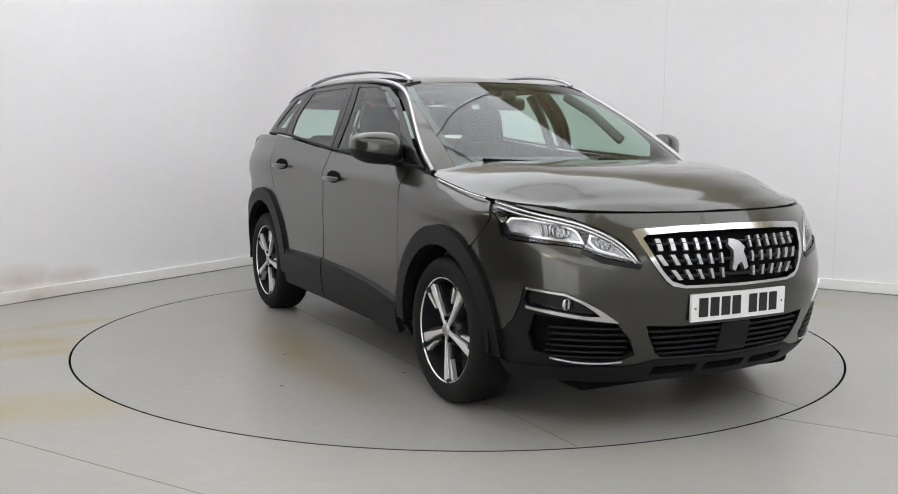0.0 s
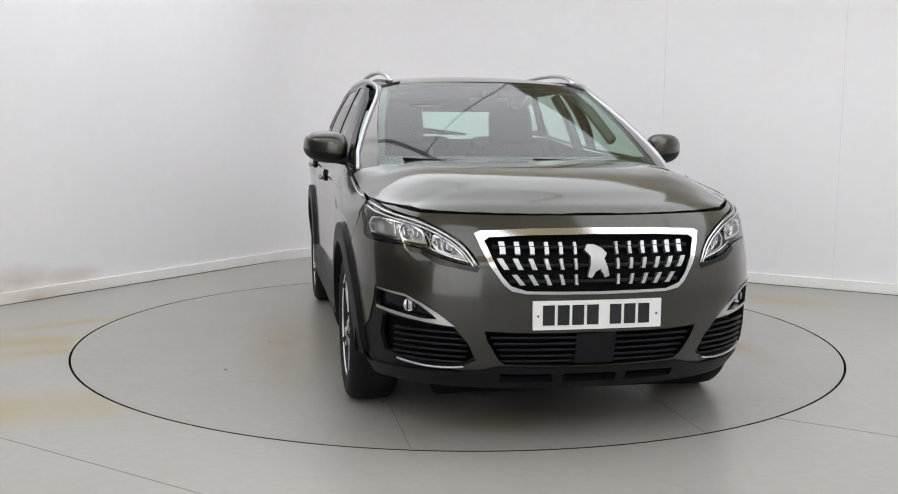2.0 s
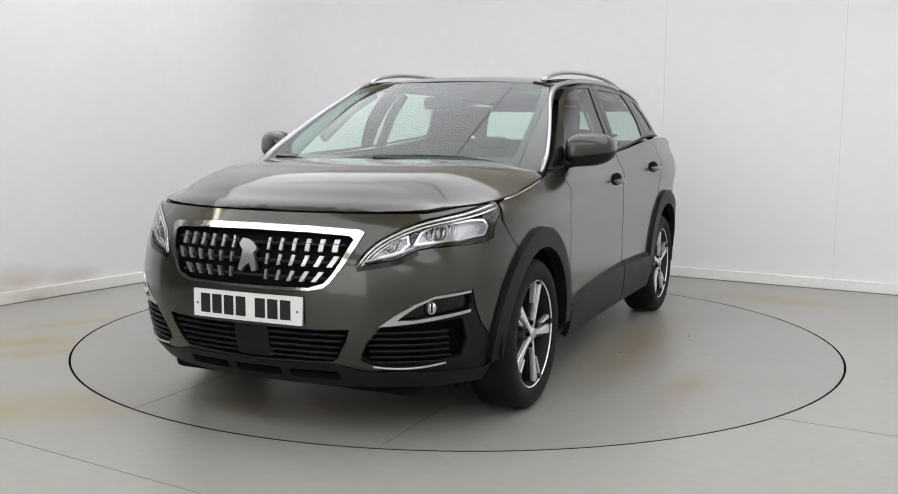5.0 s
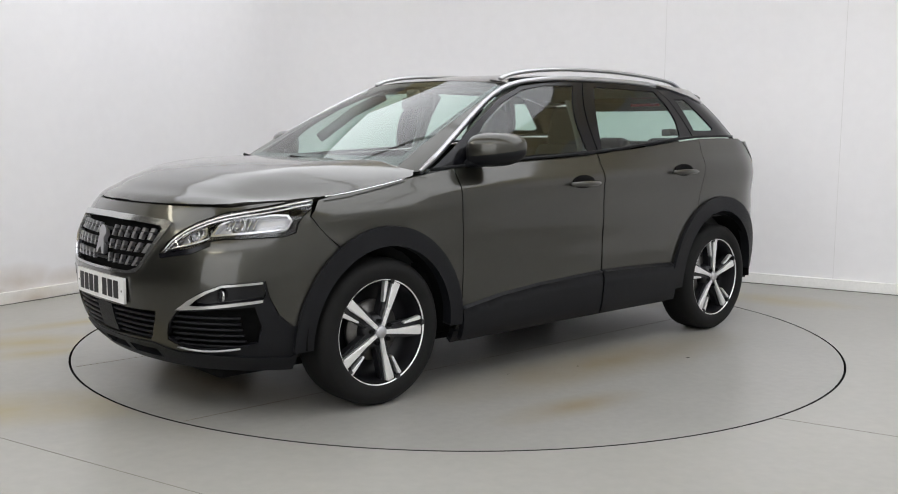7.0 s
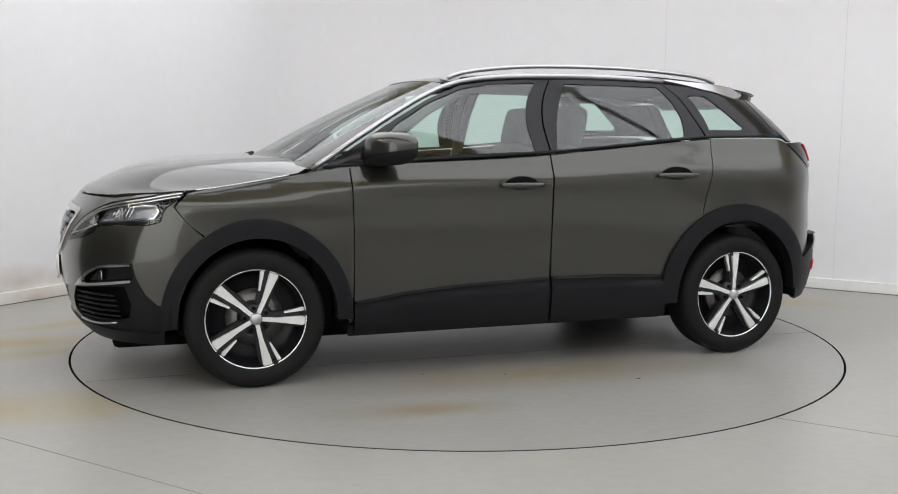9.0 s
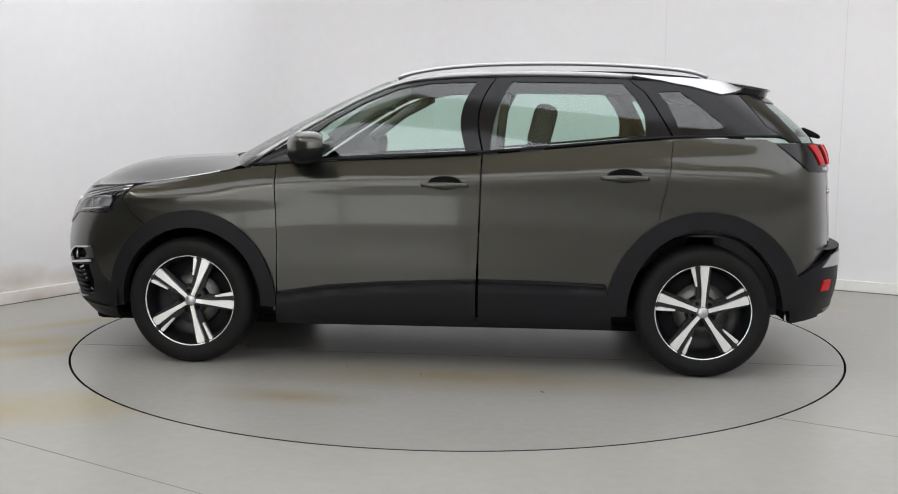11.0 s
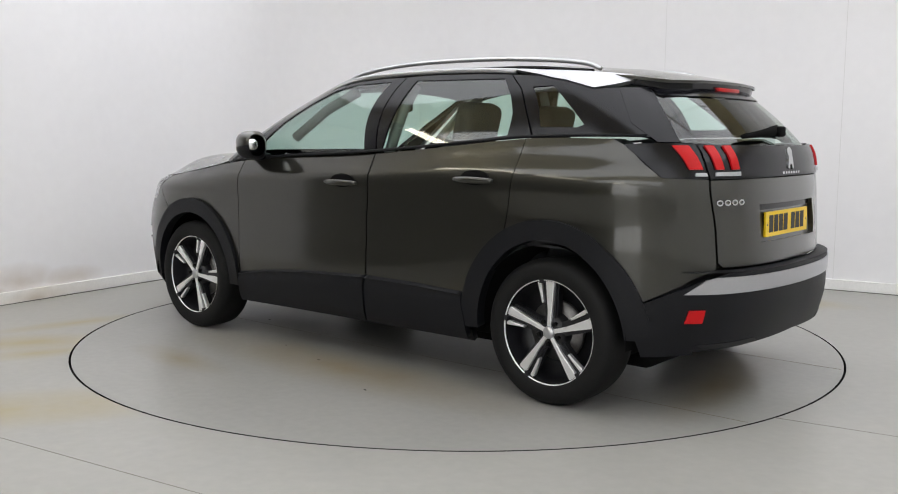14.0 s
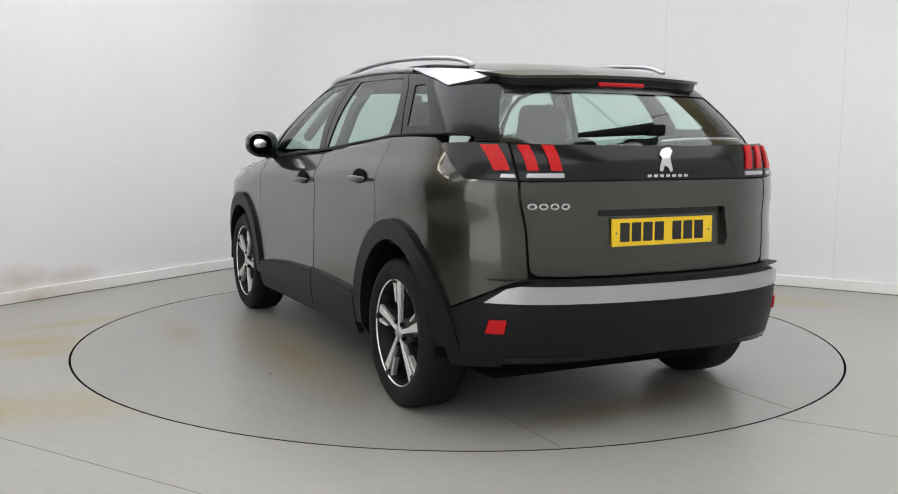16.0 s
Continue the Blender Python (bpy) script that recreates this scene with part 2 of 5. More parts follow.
def ground():
    lo = [ROOM @ Vector(q) for q in ((-0.3, -0.3, 0), (LEN1 + 0.3, -0.3, 0), (LEN1 + 0.3, LEN2 + 0.3, 0), (-0.3, LEN2 + 0.3, 0))]
    outline = [(q.x, q.y) for q in lo]
    v, t = fill(outline, 0.6, [arc(0, 0, RING + 0.006, 0, 360, 160)[:-1]])
    bm = bmesh.new()
    vs = [bm.verts.new((x, y, 0)) for x, y in v]
    for q in t:
        bm.faces.new([vs[i] for i in q])
    bmesh.ops.recalc_face_normals(bm, faces=bm.faces)
    if bm.faces[:][0].normal.z < 0:
        bmesh.ops.reverse_faces(bm, faces=bm.faces[:])
    ob = part("floor", bm, FLOOR, smooth=False)
    tagged(ob, "grey painted concrete floor with ochre stains", "floor", kind="structure")
    bm = bmesh.new()
    for r, z in ((RING + 0.006, 0.0), (RING + 0.006, -0.06), (RING - 0.3, -0.06)):
        for x, y in arc(0, 0, r, 0, 360, 160)[:-1]:
            bm.verts.new((x, y, z))
    bm.verts.ensure_lookup_table()
    for k in range(2):
        for i in range(160):
            j = (i + 1) % 160
            bm.faces.new([bm.verts[k * 160 + i], bm.verts[k * 160 + j], bm.verts[k * 160 + 160 + j], bm.verts[k * 160 + 160 + i]])
    part("ring_gap", bm, DARK, ob, "dark gap round the turntable", smooth=False)
    # saw-cut joint across the floor
    bm = bmesh.new()
    for a, b, c in ((0.0, LEN1, 5.885), (5.27, LEN1, 3.904)):
        box_bm((a, c - 0.002, 0.0003), (b, c + 0.002, 0.0012), bm=bm)
    part("floor_joint", in_room(bm), material("joint_filler", (0.24, 0.23, 0.20), rough=0.8), ob, smooth=False)


COVE = 1.2


def walls():
    t = 0.15
    for name, lo, hi, mat, lab in (("wall_north", (COVE, -t, 0), (LEN1 + t, 0, HIGH), WALL, "smooth white painted wall with panel joints"),
                                   ("wall_west", (-t, COVE, 0), (0, 5.85, HIGH), WALL, "smooth white painted wall scuffed above the skirting"),
                                   # two unseen stretches made dark so that the car's flank mirrors them
                                   ("wall_west_rear", (-t, 5.85, 0), (0, LEN2 + t, HIGH), WALL_UNSEEN_DARK, "unseen dark wall added for the dark reflection in the car"),
                                   ("wall_south_dark", (0, LEN2, 0), (2.40, LEN2 + t, HIGH), WALL_UNSEEN_DARK, "unseen dark wall added for the dark reflection in the car"),
                                   ("wall_south", (2.40, LEN2, 0), (LEN1, LEN2 + t, HIGH), WALL_PALE, "plain pale grey wall"),
                                   ("wall_east", (LEN1, 0, 0), (LEN1 + t, LEN2 + t, HIGH), WALL_PALE, "plain pale grey wall")):
        w = part(name, in_room(box_bm(lo, hi)), mat, smooth=False)
        tagged(w, lab, "wall", kind="structure")
        if name == "wall_north":
            for a in (3.403, 4.864):
                part("panel_joint", in_room(box_bm((a - 0.0025, -0.001, 0.085), (a + 0.0025, 0.0012, HIGH), 0)), JOINT, w, smooth=False)
    for name, r0, r1, z1, mat, lab in (("wall_corner", COVE, COVE + t, HIGH, WALL, "rounded white wall corner"), ("baseboard_corner", COVE - 0.026, COVE, 0.088, SKIRT, "low white curved skirting board")):
        bm = bmesh.new()
        n = 24
        rows = [[bm.verts.new((COVE - r * math.cos(a), COVE - r * math.sin(a), z)) for a in [math.pi / 2 * i / n for i in range(n + 1)]] for r, z in ((r0, 0), (r0, z1), (r1, z1), (r1, 0))]
        for k in range(4):
            for i in range(n):
                bm.faces.new([rows[k][i], rows[k][i + 1], rows[(k + 1) % 4][i + 1], rows[(k + 1) % 4][i]])
        ob = part(name, in_room(bm), mat, smooth=True)
        for e in ob.data.edges:
            e.use_edge_sharp = abs(ob.data.vertices[e.vertices[0]].co.z - ob.data.vertices[e.vertices[1]].co.z) < 1e-6
        tagged(ob, lab, "wall" if "wall" in name else "skirting", kind="structure")
    for name, lo, hi in (("baseboard_north", (COVE, 0, 0.004), (LEN1, 0.026, 0.088)), ("baseboard_west", (0, COVE, 0.004), (0.026, 5.85, 0.088))):
        b = part(name, in_room(box_bm(lo, hi, 0.003)), SKIRT, smooth=False)
        # dark strip stands in for the shadow gap between skirting and floor
        part("floor_gap_shade", in_room(box_bm((lo[0], lo[1], 0.0), (hi[0] + (0.003 if hi[0] < 1 else 0), hi[1] + (0.003 if hi[1] < 1 else 0), 0.0038))), GAP_SHADE, b, "dark strip for the shadow gap under the skirting", smooth=False)
        tagged(b, "low white painted skirting board", "skirting", kind="structure")
    c = part("ceiling", in_room(box_bm((-t, -t, HIGH), (LEN1 + t, LEN2 + t, HIGH + t))), CEIL, smooth=False)
    tagged(c, "cream painted ceiling", "ceiling", kind="structure")


def ceiling_light():
    """A wide diffuser panel in a shallow white tray."""
    e = empty("ceiling_light")
    tagged(e, "wide white diffuser light panel on the cream ceiling", "ceiling light", group="ceiling lights")
    part("tray", box_bm((-1.36, -0.99, -0.06), (1.36, 0.99, 0), 0.01), SKIRT, e)
    part("diffuser", box_bm((-1.345, -0.95, -0.075), (1.345, 0.95, -0.061), 0.002), PANEL, e)
    return e


def lights():
    first = ceiling_light()
    spots = [(1.45 + 2.72 * i, b) for i in range(4) for b in (2.2, 4.18, 7.4, 10.9)]
    for k, (a, b) in enumerate(spots):
        m = Matrix.Translation(ROOM @ Vector((a, b, HIGH))) @ pose(0, 0, 0, 0, 0, math.degrees(math.atan2(E1.y, E1.x)))
        if k == 0:
            first.matrix_basis = m
        else:
            copy_thing(first, m)


def batten_light():
    """A long tube light: pressed steel spine, lit tube and two end caps."""
    e = empty("batten_light")
    tagged(e, "long warm white tube light near the ceiling", "batten light", group="batten lights")
    part("spine", box_bm((-0.80, -0.04, 0.05), (0.80, 0.04, 0.10), 0.01), SKIRT, e)
    bm = bmesh.new()
    bmesh.ops.create_cone(bm, cap_ends=True, segments=16, radius1=0.045, radius2=0.045, depth=1.5, matrix=pose(0, 0, 0, 0, 90))
    part("tube", bm, TUBE, e)
    for x in (-0.78, 0.78):
        part("end_cap", box_bm((x - 0.03, -0.05, -0.05), (x + 0.03, 0.05, 0.06), 0.01), SKIRT, e)
    for x in (-0.5, 0.5):
        part("hanger", box_bm((x - 0.01, -0.01, 0.10), (x + 0.01, 0.01, 0.25), 0.002), SKIRT, e)
    return e


def added_light_wall():
    """A tall lit panel added out of view to brighten the car's flank: frame and three diffusers."""
    e = empty("added_light_wall", Matrix.Translation(ROOM @ Vector((2.45, LEN2 - 0.12, 0))) @ pose(0, 0, 0, 0, 0, math.degrees(math.atan2(E1.y, E1.x))))
    tagged(e, "tall white lit panel added out of view to brighten the car's flank", "light panel")
    for z in (0.0, 3.02):
        part("rail", box_bm((0, -0.06, z), (4.28, 0.06, z + 0.08), 0.006), SKIRT, e)
    for k in range(4):
        part("upright", box_bm((1.4 * k, -0.06, 0.083), (1.4 * k + 0.08, 0.06, 3.017), 0.006), SKIRT, e)
    for k in range(3):
        part("diffuser", box_bm((1.4 * k + 0.083, -0.02, 0.083), (1.4 * k + 1.397, 0.04, 3.017), 0.004), ADDED_LIGHT_WALL, e)


def battens():
    first = batten_light()
    along = math.degrees(math.atan2(E1.y, E1.x))
    for k, (a, b, turn) in enumerate(((0.25, 6.7, 90), (0.25, 8.7, 90), (3.4, 11.75, 0))):
        m = Matrix.Translation(ROOM @ Vector((a, b, HIGH - 0.25))) @ pose(0, 0, 0, 0, 0, along + turn)
        if k == 0:
            first.matrix_basis = m
        else:
            copy_thing(first, m)


def turntable():
    e = empty("turntable")
    tagged(e, "round grey painted steel turntable set flush in the floor", "turntable")
    bm = bmesh.new()
    bmesh.ops.create_cone(bm, cap_ends=True, segments=160, radius1=RING - 0.3, radius2=RING - 0.006, depth=0.05, matrix=Matrix.Translation((0, 0, -0.025)))
    part("disc", bm, DISC, e, smooth=False)
    bm = bmesh.new()
    for y in (-0.62, 0.62):
        half = math.sqrt((RING - 0.02) ** 2 - y * y)
        box_bm((-half, y - 0.0015, 0.0002), (half, y + 0.0015, 0.001), bm=bm)
    part("plate_joint", bm, material("joint_grime", (0.20, 0.17, 0.12), rough=0.8), e, smooth=False)
    rng = random.Random(4)
    for _ in range(9):
        a, r = rng.uniform(0, 2 * math.pi), rng.uniform(1.0, 1.7)
        k = rng.uniform(0.004, 0.010)
        bm = bmesh.new()
        bmesh.ops.create_icosphere(bm, subdivisions=1, radius=k, matrix=pose(r * math.cos(a), r * math.sin(a), 0.001, 0, 0, rng.uniform(0, 180)) @ Matrix.Diagonal((1.6, 0.8, 0.12, 1)))
        part("rubber_crumb", bm, RUBBER, e, smooth=False)
    return e

# ---- the car: x ahead, y to its left, origin on the ground between the axles ----


def curve(*pairs):
    """A smooth function through (x, value) pairs."""
    xs, ys = np.array([p[0] for p in pairs], float), np.array([p[1] for p in pairs], float)
    d = np.diff(ys) / np.diff(xs)
    m = np.concatenate([[d[0]], [0 if a * b <= 0 else 2 * a * b / (a + b) for a, b in zip(d[:-1], d[1:])], [d[-1]]])

    def value(x):
        if x <= xs[0]:
            return ys[0] + m[0] * (x - xs[0])
        if x >= xs[-1]:
            return ys[-1] + m[-1] * (x - xs[-1])
        i = int(np.searchsorted(xs, x)) - 1
        h = xs[i + 1] - xs[i]
        t = (x - xs[i]) / h
        return ((1 + 2 * t) * ys[i] + t * h * m[i]) * (1 - t) ** 2 + ((3 - 2 * t) * ys[i + 1] - (1 - t) * h * m[i + 1]) * t * t
    return value


class Shell:
    """A closed upright hull: at each height a rounded plan outline. s runs from the nose round the left side (right: negative) to the tail."""

    def __init__(self, front, rear, width, xf, xr, nf, mf, nr, mr, zref):
        self.front, self.rear, self.width, self.xf, self.xr = front, rear, width, xf, xr
        self.e = (2 / nf, mf, 2 / nr, mr)
        self.th = (1 - np.cos(np.linspace(0, math.pi, 241))) * math.pi / 4
        self.sf = self.lengths(zref, True)
        self.sr = self.lengths(zref, False)
        self.lf, self.lr = self.sf[-1], self.sr[-1]
        self.ls = xf(zref) - xr(zref)
        self.total = self.lf + self.ls + self.lr

    def lengths(self, z, ahead):
        p = np.array([self.cap(t, z, ahead) for t in self.th])
        return np.concatenate([[0], np.cumsum(np.linalg.norm(np.diff(p, axis=0), axis=1))])

    def cap(self, t, z, ahead):
        c, s = max(math.cos(t), 0), max(math.sin(t), 0)
        x0 = self.xf(z) if ahead else self.xr(z)
        x1 = self.front(z) if ahead else self.rear(z)
        x = x0 + (x1 - x0) * c ** self.e[0 if ahead else 2]
        return x, self.width(x, z) * s ** (2 / self.e[1 if ahead else 3](z))

    def __call__(self, s, z):
        a = abs(s)
        if a < self.lf:
            x, y = self.cap(float(np.interp(a, self.sf, self.th)), z, True)
        elif a <= self.lf + self.ls:
            f = (a - self.lf) / self.ls
            x = self.xf(z) + (self.xr(z) - self.xf(z)) * f
            y = self.width(x, z)
        else:
            x, y = self.cap(float(np.interp(self.total - a, self.sr, self.th)), z, False)
        return x, (y if s >= 0 else -y), z

    def row(self, z):
        ss = np.linspace(0, self.total, 700)
        p = np.array([self(s, z) for s in ss])
        return ss, p

    def at_x(self, x, z):
        ss, p = self.row(z)
        return float(np.interp(-x, -p[:, 0], ss)), z

    def at_front(self, y, z):
        ss, p = self.row(z)
        k = int(np.argmax(p[:, 1]))
        s = float(np.interp(abs(y), p[:k, 1], ss[:k]))
        return (s if y >= 0 else -s), z

    def at_rear(self, y, z):
        ss, p = self.row(z)
        k = int(np.argmax(p[:, 1]))
        return float(np.interp(abs(y), p[k:, 1][::-1], ss[k:][::-1])), z


belt = curve((-2.1, 1.215), (-1.75, 1.222), (-1.17, 1.216), (-0.94, 1.198), (-0.2, 1.130), (0.5, 1.096), (0.86, 1.068), (1.06, 1.043), (1.3, 1.0), (1.62, 0.955), (2.1, 0.925))
side_line = curve((0.15, 0.80), (0.22, 0.860), (0.3, 0.890), (0.45, 0.904), (0.6, 0.9085), (0.74, 0.9085), (0.86, 0.902), (0.93, 0.899), (0.968, 0.893), (1.0, 0.873), (1.03, 0.855), (1.05, 0.838), (1.08, 0.80), (1.3, 0.65))
waist = curve((-2.2, 0.985), (-1.4, 1.0), (-0.6, 0.992), (0.2, 0.988), (1.2, 0.998), (2.0, 0.985))


def body_width(x, z):
    if z > 0.85:
        z = 0.85 + (z - 0.85) * 0.2 / max(belt(x) - 0.85, 0.06)
    z0 = z
    y = side_line(z) * waist(x)
    # wing bulge over the front wheel, haunch towards the tail lamp, hollow along the doors
    y += 0.016 * math.exp(-((z0 - 0.888) / 0.045) ** 2) * math.exp(-((x - 1.30) / 0.42) ** 2)
    y += 0.021 * math.exp(-((z0 - 0.928) / 0.05) ** 2) / (1 + math.exp((x + 1.05) / 0.12))
    y += 0.009 * max(0.0, 1 - abs(z0 - 0.955) / 0.05) * math.exp(-((x + 0.1) / 1.3) ** 4)
    y -= 0.005 * math.exp(-((z0 - 0.66) / 0.11) ** 2) * math.exp(-((x - 0.05) / 0.75) ** 4)
    return y


nose = curve((0.15, 2.04), (0.22, 2.13), (0.3, 2.20), (0.4, 2.24), (0.5, 2.256), (0.6, 2.26), (0.72, 2.25), (0.82, 2.217), (0.88, 2.18), (0.92, 2.15), (0.97, 2.07), (1.1, 1.85))
tail = curve((0.2, -2.0), (0.35, -2.075), (0.5, -2.105), (0.66, -2.105), (0.8, -2.10), (0.95, -2.085), (1.05, -2.075), (1.13, -2.068), (1.2, -2.035), (1.3, -1.98))
corner = curve((0.2, 2.1), (0.35, 2.35), (0.6, 2.4), (0.72, 2.2), (0.82, 1.95), (0.9, 1.9), (1.2, 1.9))  # how full the nose's corners are
BODY = Shell(nose, tail, body_width, lambda z: 1.3, lambda z: -1.5, 3.5, corner, 2.8, lambda z: 2.5, 0.7)

screen_x = curve((1.0, 1.39), (1.09, 1.243), (1.2, 1.05), (1.3, 0.863), (1.4, 0.663), (1.5, 0.448), (1.56, 0.312))
back_x = curve((1.1, -2.085), (1.2, -2.022), (1.3, -1.925), (1.4, -1.81), (1.48, -1.705), (1.58, -1.57))
cabin_line = curve((1.0, 0.845), (1.1, 0.842), (1.2, 0.815), (1.3, 0.778), (1.4, 0.732), (1.5, 0.675), (1.56, 0.63))
cabin_waist = curve((-2.0, 0.95), (-1.5, 0.972), (-0.8, 0.995), (-0.2, 1.0), (0.6, 0.99), (1.2, 0.985))
CABIN = Shell(screen_x, back_x, lambda x, z: cabin_line(z) * cabin_waist(x), lambda z: screen_x(z) - 0.378, lambda z: back_x(z) + 0.5, 2.35, lambda z: 2.4, 2.4, lambda z: 2.4, 1.3)

roof_mid = curve((-1.8, 1.476), (-1.55, 1.528), (-1.3, 1.560), (-0.9, 1.586), (-0.4, 1.588), (0.0, 1.571), (0.2, 1.553), (0.42, 1.52))
hood_mid = curve((0.9, 1.125), (1.25, 1.108), (1.5, 1.098), (1.8, 1.06), (2.0, 1.0), (2.15, 0.918))


def roof(x, y):
    return x, y, roof_mid(x) - 0.045 * (abs(y) / 0.62) ** 2.4


LIP = 0.918  # height of the bonnet's front edge
hood_rise = curve((-0.05, -0.03), (0.0, 0.0), (0.03, 0.026), (0.08, 0.052), (0.15, 0.090), (0.3, 0.143), (0.45, 0.168), (0.65, 0.182), (0.9, 0.190))
lip_s, lip_p = BODY.row(LIP)
shoulder = curve(*[(x, BODY(*BODY.at_x(x, belt(x) - 0.004))[1]) for x in (0.95, 1.15, 1.35, 1.55, 1.7, 1.8, 1.88)])


def hood(x, y):
    a = abs(y)
    edge = float(np.interp(a, lip_p[:260, 1], lip_p[:260, 0]))
    ridge = 0.007 * math.exp(-((a - 0.56) / 0.11) ** 2) * max(0, min(1, (2.0 - x) / 0.25))
    w = min(1.0, a / shoulder(min(x, 1.88))) ** 5
    return x, y, (LIP + hood_rise(edge - x)) * (1 - w) + belt(min(x, 1.95)) * w + ridge


def hood_front(y):
    return BODY(*BODY.at_front(y, LIP))[0], LIP


def inset(poly, d):
    """The outline drawn in by d."""
    p = np.array(poly, float)
    nx = np.roll(p, -1, 0)
    area = np.sum(p[:, 0] * nx[:, 1] - nx[:, 0] * p[:, 1])
    e = nx - p
    e /= np.maximum(np.linalg.norm(e, axis=1), 1e-9)[:, None]
    n = np.stack([-e[:, 1], e[:, 0]], 1) * (1 if area > 0 else -1)
    b = n + np.roll(n, 1, 0)
    k = np.maximum(np.sum(b * b, 1) / 2, 0.5)
    return [tuple(q) for q in p + b / k[:, None] * d]


GAP = 0.0022
AXLE, WHEEL_Z = 1.3375, 0.338
ARCH_X = 1.322  # middle of the front wheel arch
FRONT_ARCH, REAR_ARCH = (0.438, 0.465), (0.472, 0.495)


def side(*pts):
    return [BODY.at_x(x, z) for x, z in pts]


def arch_pts(x0, r, a0, a1, n=18):
    """Points on a wheel arch, an upright oval about the hub."""
    ts = [radians(a0 + (a1 - a0) * i / n) for i in range(n + 1)]
    return [(x0 + r[0] * math.cos(t), WHEEL_Z + r[1] * math.sin(t)) for t in ts]


def merged(*bms):
    out = bmesh.new()
    for b in bms:
        me = bpy.data.meshes.new("t")
        b.to_mesh(me)
        out.from_mesh(me)
        bpy.data.meshes.remove(me)
        b.free()
    return out


def sweep(path, section, closed_ends=True, up=(0, 0, 1)):
    """A bar: the section (list of sideways, up offsets) drawn along a path."""
    bm = bmesh.new()
    rings = []
    P = [Vector(p) for p in path]
    for i, p in enumerate(P):
        d = (P[min(i + 1, len(P) - 1)] - P[max(i - 1, 0)]).normalized()
        sd = d.cross(Vector(up)).normalized()
        u = sd.cross(d)
        sec = section(i / (len(P) - 1)) if callable(section) else section
        rings.append([bm.verts.new(p + sd * a + u * b) for a, b in sec])
    n = len(rings[0])
    for r0, r1 in zip(rings[:-1], rings[1:]):
        for i in range(n):
            bm.faces.new([r0[i], r0[(i + 1) % n], r1[(i + 1) % n], r1[i]])
    if closed_ends:
        bm.faces.new(rings[0][::-1])
        bm.faces.new(rings[-1])
    bmesh.ops.recalc_face_normals(bm, faces=bm.faces)
    return bm


def oval(a, b, n=10):
    return [(a * math.cos(2 * math.pi * i / n), b * math.sin(2 * math.pi * i / n)) for i in range(n)]


def lathe(profile, n=48, a0=0.0):
    """Turned about the y axis: profile of (radius, y)."""
    bm = bmesh.new()
    rings = [[bm.verts.new((r * math.cos(2 * math.pi * i / n), y, r * math.sin(2 * math.pi * i / n))) for i in range(n)] for r, y in profile]
    for r0, r1 in zip(rings[:-1], rings[1:]):
        for i in range(n):
            bm.faces.new([r0[i], r0[(i + 1) % n], r1[(i + 1) % n], r1[i]])
    bmesh.ops.recalc_face_normals(bm, faces=bm.faces)
    return bm


def slab(poly, y0, y1, bevel=0.0):
    """A flat outline in (x, z) made solid between two y."""
    bm = bmesh.new()
    a = [bm.verts.new((x, y1, z)) for x, z in poly]
    b = [bm.verts.new((x, y0, z)) for x, z in poly]
    n = len(poly)
    bm.faces.new(a)
    bm.faces.new(b[::-1])
    for i in range(n):
        bm.faces.new([a[i], b[i], b[(i + 1) % n], a[(i + 1) % n]])
    bmesh.ops.recalc_face_normals(bm, faces=bm.faces)
    if bevel:
        bmesh.ops.bevel(bm, geom=[e for e in bm.edges if abs(e.verts[0].co.y - y1) < 1e-6 and abs(e.verts[1].co.y - y1) < 1e-6], offset=bevel, segments=2, affect="EDGES")
    return bm


def spin_bm(bm, deg):
    bmesh.ops.transform(bm, matrix=Matrix.Rotation(radians(deg), 4, "Y"), verts=bm.verts)
    return bm


